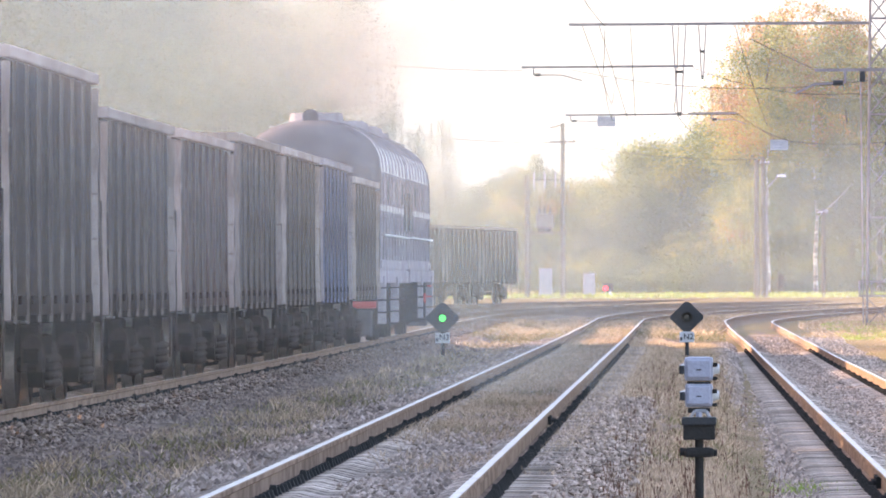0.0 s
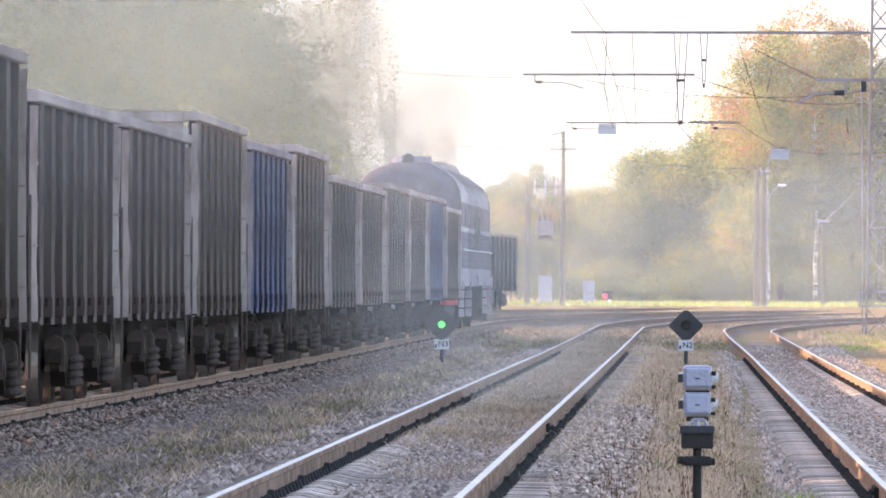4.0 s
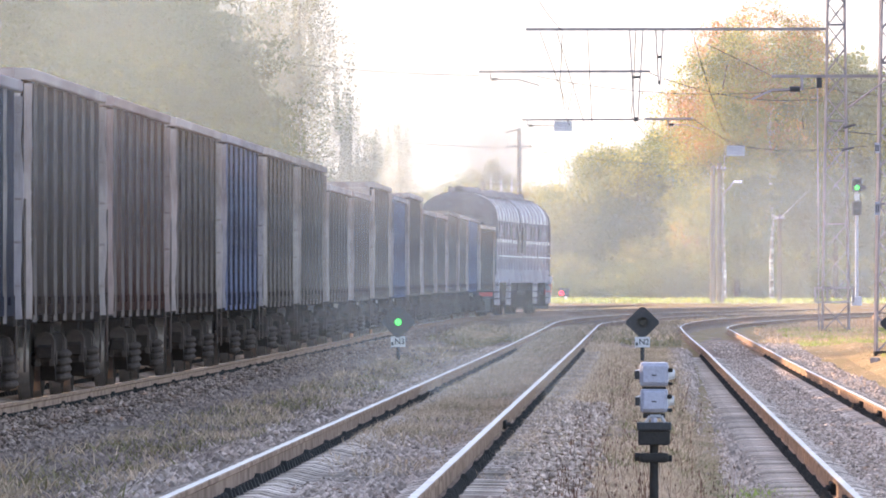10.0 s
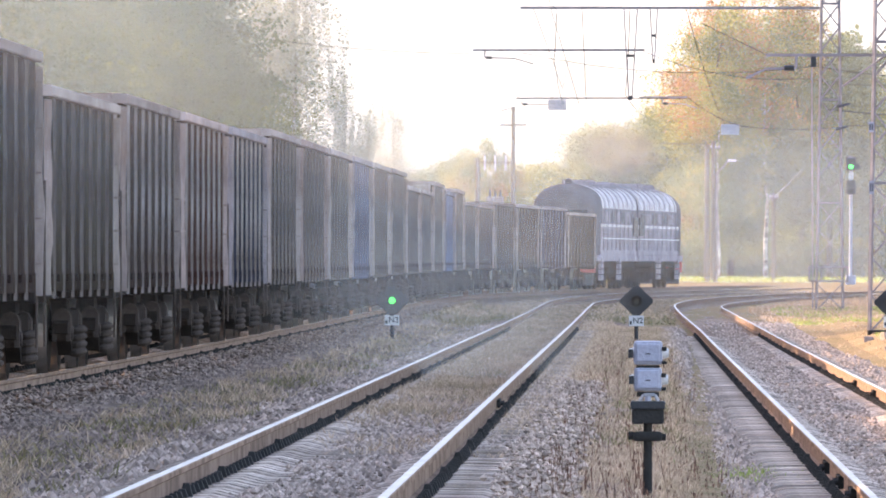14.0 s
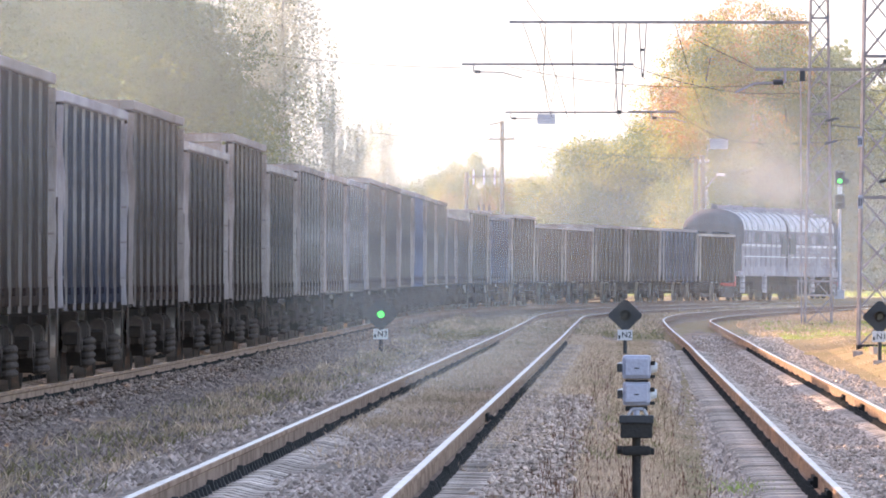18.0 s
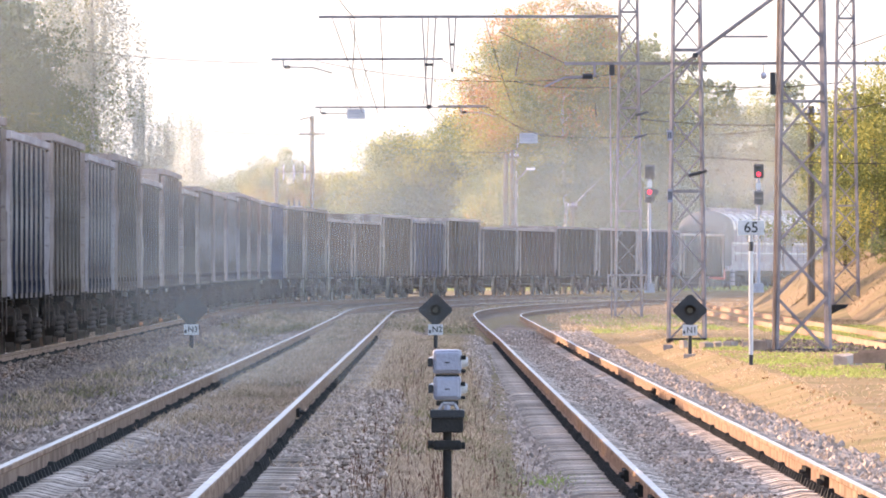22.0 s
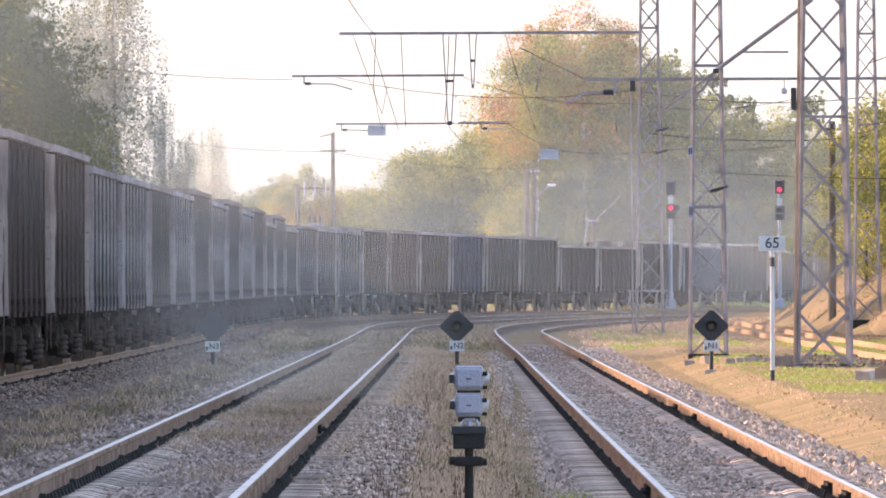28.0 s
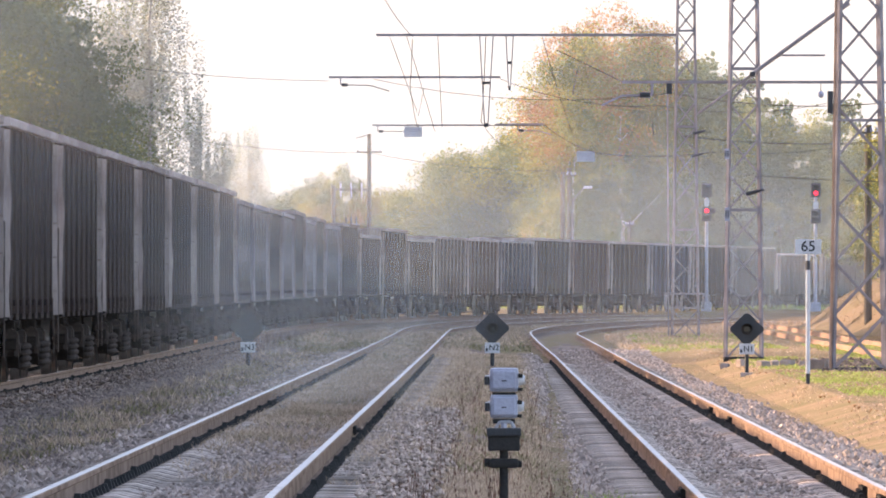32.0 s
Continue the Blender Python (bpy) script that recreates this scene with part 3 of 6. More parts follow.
def locomotive_section():
    """One section of a twin diesel locomotive, cab at +x; z from the rail head."""
    lo = thing("locomotive_section", 0, 0, 0, "pale grey diesel locomotive section with ribbed roof and dark cab", "locomotive", "locomotive sections")
    half, eave = 8.6, 3.66
    for side in (-1, 1):
        part("lower_side", fresh(box, -half, side * 1.40, 1.55, half - 1.6, side * 1.46, 2.86), M_LOCO_SIDE, lo, "pale ribbed lower side")
        part("upper_side", fresh(box, -half, side * 1.40, 2.86, half - 1.6, side * 1.455, eave), M_LOCO_MID, lo, "lilac-grey upper side band")
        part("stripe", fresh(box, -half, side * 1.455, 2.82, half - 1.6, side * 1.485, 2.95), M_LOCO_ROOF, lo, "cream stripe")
        part("stripe", fresh(box, -half, side * 1.455, 1.60, half - 1.6, side * 1.50, 1.76), M_LOCO_SIDE, lo, "pale lower edge")
        for i in range(5):
            z = 1.9 + i * 0.19
            part("side_bead", fresh(box, -half, side * 1.46, z, half - 1.7, side * 1.475, z + 0.03), M_LOCO_MID, lo)
        for i in range(9):
            x = -half + 0.3 + i * 1.75
            part("side_post", fresh(box, x, side * 1.46, 1.78, x + 0.09, side * 1.50, eave - 0.02), M_LOCO_MID, lo)
        for i in range(6):
            x = -half + 1.0 + i * 2.2
            part("grille", fresh(box, x, side * 1.456, 3.05, x + 1.3, side * 1.475, 3.5, 0.006), M_LOCO_SIDE if i % 2 else M_BLACK, lo)
        part("intake", fresh(box, -half + 0.05, side * 1.48, 2.45, -half + 1.9, side * 1.52, 3.3, 0.01), M_BLACK, lo, "dark air intake")
        part("solebar", fresh(box, -half, side * 1.38, 1.28, half - 0.2, side * 1.52, 1.55, 0.02), M_LOCO_SIDE, lo, "pale running board edge")
        for x in (-1.2, half - 2.3):
            steps = bmesh.new()
            for i in range(4):
                box(steps, x, side * 1.40, 0.42 + 0.26 * i, x + 0.75, side * 1.56, 0.64 + 0.26 * i)
            part("steps", steps, M_LOCO_SIDE, lo, "pale boarding steps")
        part("handrail", fresh(tube, (-half + 0.3, side * 1.56, 2.3), (half - 2.0, side * 1.56, 2.3), 0.022, None, 6), M_WHITE, lo)
        part("fuel_tank_side", fresh(box, -2.2, side * 0.9, 0.55, 2.2, side * 1.36, 1.28, 0.12), M_UNDER, lo)
        part("cab_window", fresh(box, half - 1.35, side * 1.385, 2.95, half - 0.65, side * 1.415, 3.5, 0.004), M_GLASS, lo)
        part("front_window", fresh(box, half + 0.02, side * 0.15, 2.95, half + 0.06, side * 1.05, 3.55, 0.02), M_GLASS, lo)
    outer = arch(1.46, eave, 1.08)
    roof = bmesh.new()
    cut_profile(roof, outer + [(y * 0.96, z - 0.06) for y, z in outer[::-1]], -half, half - 2.2)
    part("roof", roof, M_LOCO_ROOF, lo, "pale arched roof")
    for i in range(8):
        hoop = bmesh.new()
        cut_profile(hoop, [(y * 1.012, z + 0.035) for y, z in outer] + [(y * 0.99, z - 0.02) for y, z in outer[::-1]], -half + 0.1 + i * 2.0, -half + 0.2 + i * 2.0)
        part("roof_hoop", hoop, M_LOCO_MID, lo)
    # the cab: the roof sinks and narrows towards a rounded nose
    cab = bmesh.new()
    rings = []
    for dx, w, drop in ((-2.2, 1.0, 0.0), (-1.2, 1.0, 0.03), (-0.6, 0.995, 0.14), (-0.25, 0.98, 0.36), (0.0, 0.95, 0.70), (0.04, 0.92, 0.85)):
        prof = [(1.46 * w, 1.5)] + [(y * w, z - drop * (z - eave + 0.25) / 1.33) for y, z in arch(1.46, eave, 1.08)] + [(-1.46 * w, 1.5)]
        rings.append([cab.verts.new((half + dx, y, z)) for y, z in prof])
    for r0, r1 in zip(rings, rings[1:]):
        for i in range(len(r0) - 1):
            cab.faces.new((r0[i], r0[i + 1], r1[i + 1], r1[i]))
    cab.faces.new(rings[-1])
    bmesh.ops.recalc_face_normals(cab, faces=cab.faces)
    for f in cab.faces:
        f.smooth = len(f.verts) == 4
    part("cab", cab, M_LOCO_DARK, lo, "lilac-grey rounded cab, darkened for shade")
    for y in (-0.45, 0.3):
        part("cab_roof_light", fresh(box, half - 0.85, y, 4.33, half - 0.65, y + 0.22, 4.42, 0.02), M_WHITE, lo)
    part("headlamp", fresh(tube, (half - 1.75, 0, 4.82), (half - 1.45, 0, 4.80), 0.16, 0.17, 12), M_LOCO_DARK, lo)
    end = bmesh.new()
    f = end.faces.new([end.verts.new((-half - 0.02, y * 0.99, z)) for y, z in [(1.44, 1.5)] + outer + [(-1.44, 1.5)]])
    ex = bmesh.ops.extrude_face_region(end, geom=[f])
    bmesh.ops.translate(end, vec=(0.06, 0, 0), verts=[v for v in ex["geom"] if isinstance(v, bmesh.types.BMVert)])
    bmesh.ops.recalc_face_normals(end, faces=end.faces)
    part("end_wall", end, M_LOCO_DARK, lo)
    part("gangway", fresh(box, -half - 0.5, -0.6, 1.4, -half, 0.6, 3.5, 0.08), M_BLACK, lo, "black gangway bellows")
    for x in (-5.2, 5.2):
        b = new("bogie")
        b.parent, b.location = lo, (x, 0, 0)
        for side in (-1, 1):
            part("side_frame", fresh(box, -2.5, side * 1.0, 0.5, 2.5, side * 1.2, 0.95, 0.06), M_UNDER, b)
        for dx in (-1.85, 0, 1.85):
            bm = bmesh.new()
            tube(bm, (dx, -1.15, 0.525), (dx, 1.15, 0.525), 0.1, None, 8)
            for side in (-1, 1):
                tube(bm, (dx, side * 0.74, 0.525), (dx, side * 0.88, 0.525), 0.525, None, 20)
                box(bm, dx - 0.2, side * 1.05, 0.35, dx + 0.2, side * 1.3, 0.75, 0.04)
            part("wheelset", bm, M_UNDER, b)
    part("underframe", fresh(box, -half, -1.36, 1.0, half, 1.36, 1.5), M_UNDER, lo)
    for x, r, hgt in ((-6.0, 0.75, 0.16), (-3.6, 0.75, 0.16), (4.4, 0.6, 0.18)):
        part("roof_fan", fresh(tube, (x, 0, 4.66), (x, 0, 4.74 + hgt), r, r * 0.93, 18), M_LOCO_MID, lo)
    part("exhaust_hood", fresh(box, -0.2, -0.4, 4.66, 1.6, 0.4, 4.95, 0.08), M_LOCO_MID, lo)
    for y in (-0.9, 0.9):
        part("roof_rail", fresh(tube, (-half + 0.5, y, 4.62), (half - 2.6, y, 4.62), 0.02, None, 6), M_LOCO_MID, lo)
    part("buffer_beam", fresh(box, half + 0.05, -1.45, 0.75, half + 0.35, 1.45, 1.35, 0.06), M_RED, lo, "red buffer beam")
    part("plough", fresh(box, half, -1.35, 0.18, half + 0.3, 1.35, 0.74, 0.05), M_LOCO_DARK, lo)
    part("coupler", fresh(box, half + 0.3, -0.22, 0.85, half + 0.62, 0.22, 1.22, 0.05), M_UNDER, lo)
    return lo


SPEED = [(0, 182.5), (3, 226.9), (9, 315.7), (11, 345.5), (17, 435.0), (22, 509.2), (25, 554.2), (32, 660.8)]


def head(t):
    """Metres along the track of the joint behind the locomotive, at t seconds."""
    for (t0, s0), (t1, s1) in zip(SPEED, SPEED[1:]):
        if t <= t1:
            return s0 + (s1 - s0) * (t - t0) / (t1 - t0)
    return SPEED[-1][1]


def on_track(line, s, reach, about=False):
    """Pose of a vehicle with its middle at s, borne at two points."""
    p, q = line.at(s - reach), line.at(s + reach)
    d = q - p
    m = (p + q) / 2
    c = line.spot(s)[4]
    return Matrix.Translation(m) @ Euler((math.atan(c / 1.52), 0, math.atan2(d.y, d.x))).to_matrix().to_4x4() @ pose(0, 0, 0, 0, 0, 180 if about else 0)


TRAIN = []  # (thing, metres ahead of the joint, reach, turned about)


def build_train():
    first = {code: gondola(top) for code, top in TOPS.items()}
    used = set()
    for k, (tone, size) in enumerate(ORDER):
        w = copy_thing(first[size], Matrix()) if size in used else first[size]
        used.add(size)
        pale = k in STRIPED
        paint(w, tone, "%s open goods wagon with %s sides and pale ends" % (NAMES[tone], "pale-ribbed" if pale else "ribbed"), (1.0, 0.85, 1.1, 0.7)[k % 4], "pale_rib" if pale else "blue_rib" if tone == "b" else "dull_rib" if k > 31 else "rib", TOPS[size])
        TRAIN.append((w, -(k + 0.5) * PITCH, 4.325, False))
    rear = locomotive_section()
    front = copy_thing(rear, Matrix())
    TRAIN.append((rear, 9.3, 5.2, True)), TRAIN.append((front, 9.3 + 17.9, 5.2, False))


build_train()


# ---- masts, gantries and wires ----
def lattice_mast(x, y, base, top, height, panels, label, leg=0.075, mat=M_LATTICE, ties=True):
    """A four-legged tapering lattice mast on a concrete foot."""
    z = ground_z(x, y)
    t = thing("lattice_mast", x, y, z, label, "mast", "catenary masts")
    at = lambda sx, sy, h: Vector((sx * (base + (top - base) * h / height) / 2, sy * (base + (top - base) * h / height) / 2, h))
    part("footing", fresh(box, -base / 2 - 0.05, -base / 2 - 0.05, -0.4, base / 2 + 0.05, base / 2 + 0.05, 0.06, 0.03), M_IRON, t, "dark stained footing")
    corners = ((-1, -1), (1, -1), (1, 1), (-1, 1))
    for sx, sy in corners:
        bm = fresh(bar, at(sx, sy, 0), at(sx, sy, height), leg * 0.85)
        part("leg", bm, mat, t)
    hs = [height * (1 - (1 - i / panels) ** 1.12) for i in range(panels + 1)]
    for i, (h0, h1) in enumerate(zip(hs, hs[1:])):
        for k in range(4):
            a, b = corners[k], corners[(k + 1) % 4]
            if k in (1, 3) and i % 2:
                a, b = b, a
            part("brace", fresh(bar, at(*a, h0), at(*b, h1), leg * 0.62, leg * 0.4), mat, t)
            if k in (0, 2):
                part("brace", fresh(bar, at(*b, h0) * 0.995, at(*a, h1) * 0.995, leg * 0.62, leg * 0.4), mat, t)
        if ties and i % 4 == 3:
            for k in (0, 2):
                part("tie", fresh(bar, at(*corners[k], h1), at(*corners[(k + 1) % 4], h1), leg * 1.0, leg * 0.8), mat, t)
    return t


def number_plate(t, x, y, z, w, h):
    part("number_plate", fresh(box, x - w / 2, y - 0.01, z - h / 2, x + w / 2, y, z + h / 2), M_GREY, t, "small pale enamel plate")
    for k in (-0.25, 0.2):
        part("plate_bar", fresh(box, x + w * k - w * 0.14, y - 0.014, z - h * 0.3, x + w * k + w * 0.14, y - 0.0105, z + h * 0.3), M_BLACK, t)


MAST_A = lattice_mast(5.08, 310, 0.94, 0.56, 13.0, 15, "tall grey lattice catenary mast beside the curve")
MAST_B = lattice_mast(5.02, 218, 0.90, 0.58, 11.0, 13, "grey lattice catenary mast on a concrete footing")
MAST_C = lattice_mast(6.80, 188, 1.14, 0.80, 9.5, 9, "broad weathered lattice mast with a rusty leg", leg=0.10, ties=False)
MAST_D = lattice_mast(12.84, 312, 0.92, 0.50, 13.0, 16, "slender lattice mast behind the grassy bank")
part("cross_frame", fresh(bar, (-0.49, -0.5, 5.36), (0.49, -0.5, 5.36), 0.06), M_LATTICE, MAST_C)
part("cable_pipe", fresh(tube, (-0.62, -0.6, 0.0), (-0.50, -0.55, 9.4), 0.03, None, 6), M_TIMBER, MAST_C, "rust-streaked cable pipe")
part("switch_box", fresh(box, -0.70, -0.62, 5.50, -0.58, -0.46, 5.98, 0.02), M_BLACK, MAST_C)
number_plate(MAST_B, -0.43, -0.44, 5.1, 0.12, 0.26)
number_plate(MAST_B, -0.42, -0.44, 3.6, 0.12, 0.34)
# work platform and pipe at the foot of the far mast
bm = bmesh.new()
for z in (1.05, 1.55):
    for y in (-0.62, 0.62):
        bar(bm, (-0.72, y, z), (0.62, y, z), 0.07)
    for x in (-0.72, 0.62):
        bar(bm, (x, -0.62, z), (x, 0.62, z), 0.07)
for x in (-0.72, -0.3, 0.62):
    bar(bm, (x, -0.62, 1.05), (x, -0.62, 1.55), 0.07)
part("platform_frame", bm, M_LATTICE, MAST_A, "galvanised platform frame")
part("cable_pole", fresh(tube, (-0.60, -0.66, 0.0), (-0.66, -0.5, 8.9), 0.026, None, 6), M_LATTICE, MAST_A)
part("isolator", fresh(box, -0.7, -0.7, 8.6, -0.5, -0.5, 9.0, 0.03), M_BLACK, MAST_A)
for t, x, z in ((MAST_A, 0.45, 6.4), (MAST_A, 0.5, 7.2), (MAST_B, 0.3, 4.1)):
    part("insulator", fresh(tube, (x - 0.25, -0.4, z), (x + 0.2, -0.4, z + 0.12), 0.05, 0.035, 8), M_BLACK, t)


def beam(x0, x1, y, z, label, thick=0.095, arms=(), hangers=()):
    """A gantry beam across the tracks with register arms and hangers."""
    t = thing("gantry_beam", x0, y, z, label, "gantry", "catenary beams")
    w = x1 - x0
    part("chord", fresh(bar, (0, 0, 0), (w, 0, 0.02), thick), M_LATTICE, t)
    part("chord", fresh(bar, (0, 0.35, 0), (w, 0.35, 0.02), thick * 0.8), M_LATTICE, t)
    for i in range(int(w / 0.8)):
        part("lacing", fresh(bar, (0.2 + i * 0.8, 0, 0), (0.6 + i * 0.8, 0.35, 0), 0.03), M_LATTICE, t)
    for ax, reach in arms:
        s = 1 if reach > 0 else -1
        bm = fresh(bar, (ax, 0, 0), (ax, 0, -0.32), 0.06)
        bar(bm, (ax, 0, -0.32), (ax + reach * 0.6, 0, -0.34), 0.05)
        bar(bm, (ax + reach * 0.6, 0, -0.34), (ax + reach, 0, -0.58), 0.05)
        part("register_arm", bm, M_LATTICE, t)
        part("insulator", fresh(tube, (ax + s * 0.05, 0, -0.32), (ax + s * 0.3, 0, -0.32), 0.07, None, 8), M_BLACK, t)
    for hx, drop, spread in hangers:
        for side in (-1, 1):
            bm = fresh(bar, (hx + side * spread, 0, 0), (hx + side * spread * 0.25, 0, -drop), 0.042)
            part("hanger", bm, M_LATTICE, t)
        part("hanger_clamp", fresh(box, hx - spread * 0.55, -0.05, -drop * 0.55, hx + spread * 0.55, 0.05, -drop * 0.55 + 0.09), M_BLACK, t)
        part("hanger_clamp", fresh(box, hx - spread * 0.3, -0.06, -drop - 0.1, hx + spread * 0.3, 0.06, -drop + 0.04), M_BLACK, t)
    return t


beam(-5.88, 4.75, 310, 10.46, "dark steel gantry beam over three tracks", arms=(), hangers=((3.9, 3.15, 0.24), (4.72, 1.85, 0.13)))
beam(-9.02, -1.77, 370, 10.43, "dark steel gantry beam with a register arm", arms=((0.5, 2.05),))
beam(-9.22, -2.80, 475, 10.40, "far steel gantry beam carrying a notice", arms=((0.3, 2.3),))
beam(-2.55, 0.05, 475, 10.46, "short far gantry beam with a bent arm", arms=((1.25, 1.9),))
beam(1.98, 15.5, 218, 6.60, "low gantry beam across the side tracks", thick=0.07, arms=((0.75, -1.25),))
part("strut", fresh(tube, (0.2, -0.5, 7.09), (2.6, -0.5, 8.85), 0.05, None, 8), M_LATTICE, MAST_B, "dark diagonal strut")
part("thin_strut", fresh(tube, (-1.15, -0.5, 6.1), (0.2, -0.5, 7.09), 0.026, None, 6), M_LATTICE, MAST_B)
part("strut_clamp", fresh(box, 0.13, -0.58, 7.02, 0.27, -0.42, 7.14, 0.02), M_BLACK, MAST_B)
part("crossarm", fresh(bar, (0.9, -0.5, 7.55), (2.0, -0.5, 7.55), 0.05), M_LATTICE, MAST_B)


def wire(points, r, label, sag=0.0):
    """A thin wire through points, one mesh."""
    bm = bmesh.new()
    for p, q in zip(points, points[1:]):
        p, q = Vector(p), Vector(q)
        n = 8 if sag else 1
        last = p
        for i in range(1, n + 1):
            f = i / n
            m = p.lerp(q, f) - Vector((0, 0, sag * 4 * f * (1 - f)))
            tube(bm, last, m, r * 1.3, None, 4)
            last = m
    ob = link("overhead_wire", mesh("overhead_wire", bm, M_WIRE))
    return tagged(ob, label, "wire", "overhead wires", "structure")


for pts, r, sag in (
    (((-4.6, 310, 10.3), (-5.6, 370, 10.2), (-6.6, 475, 10.1)), 0.012, 0.5),
    (((-5.4, 250, 11.5), (-4.6, 310, 10.4)), 0.012, 0.3),
    (((-2.0, 310, 10.4), (-2.6, 370, 8.6), (-1.0, 475, 9.6)), 0.012, 0.7),
    (((-5.4, 310, 10.4), (-4.8, 340, 8.2), (-5.0, 370, 10.0)), 0.010, 0.0),
    (((-3.7, 310, 10.4), (-4.0, 350, 7.9)), 0.010, 0.0),
    (((-4.8, 310, 10.4), (-4.3, 352, 7.8)), 0.010, 0.0),
    (((-1.8, 371, 10.4), (5.0, 372, 9.3), (12.8, 374, 9.6)), 0.010, 0.4),
    (((-9.0, 371, 10.3), (-22, 372, 11.6)), 0.010, 0.3),
    (((-2.8, 475, 10.4), (0.2, 475.2, 10.4)), 0.014, 0.0),
    (((0.1, 475, 10.45), (3.0, 474, 8.9), (9.0, 470, 8.9), (16.0, 470, 9.2)), 0.012, 0.2),
    (((-9.9, 500, 9.3), (1.3, 500, 8.3)), 0.012, 0.3),
    (((-9.9, 500, 9.3), (-24, 440, 10.2)), 0.012, 0.5),
    (((4.7, 310, 8.4), (12.8, 312, 8.2)), 0.012, 0.3),
    (((5.0, 310, 6.9), (12.8, 312, 6.8)), 0.012, 0.2),
    (((5.0, 218, 4.3), (12.5, 222, 4.2)), 0.008, 0.1),
    (((0.4, 240, 8.0), (2.0, 218, 6.6)), 0.010, 0.0),
    (((0.0, 310, 10.4), (1.2, 330, 7.2)), 0.009, 0.15),
    (((12.9, 312, 9.4), (18, 300, 11.4)), 0.012, 0.1),
    (((12.9, 312, 7.2), (22, 290, 9.6)), 0.012, 0.2),
    (((3.9, 310, 7.4), (4.6, 360, 8.0)), 0.012, 0.3),
    (((-6.0, 310, 8.9), (5.0, 311, 8.5)), 0.008, 0.5),
):
    wire(pts, r, "thin dark overhead wire strung between gantries", sag)


def hung_ball(x, y, z, r, label, up):
    t = thing("tension_weight", x, y, z, label, "weight")
    bm = bmesh.new()
    bmesh.ops.create_uvsphere(bm, u_segments=16, v_segments=10, radius=r)
    part("ball", bm, M_GREY, t)
    part("drop_rod", fresh(tube, (0, 0, 0), (0, 0, up), 0.01, None, 5), M_WIRE, t)


hung_ball(6.93, 218, 6.30, 0.085, "round grey lamp globe hung under the beam", 0.28)


def notice(x, y, z, label):
    t = thing("notice_board", x, y, z, label, "sign", "track notices")
    part("board", fresh(box, -0.49, -0.02, -0.28, 0.49, 0.02, 0.28, 0.01), M_STEEL, t)
    for i, w in enumerate((0.34, 0.22, 0.3)):
        part("text_bar", fresh(box, -w, -0.026, 0.12 - i * 0.14, w, -0.0215, 0.17 - i * 0.14), M_GREY, t)
    for s in (-0.3, 0.3):
        part("hook", fresh(bar, (s, 0, 0.27), (s, 0, 0.42), 0.03), M_IRON, t)


notice(-6.99, 474.6, 10.04, "white notice board hung on the far gantry beam")
notice(2.36, 474.2, 8.72, "white notice board hung from an overhead wire")


# ---- signals and signs ----
def letters(text, size, x, y, z, parent, mat=M_BLACK):
    c = bpy.data.curves.new("lettering", "FONT")
    c.body, c.size, c.align_x, c.align_y, c.extrude, c.offset = text, size, "CENTER", "CENTER", 0.002, size * 0.012
    c.materials.append(mat)
    ob = new("lettering", c)
    ob.parent = parent
    ob.matrix_basis = pose(x, y, z, 90, 0, 0)
    return ob


# discs added to hide a lens, standing in for its lamp going dark
LENS_COVERS = []


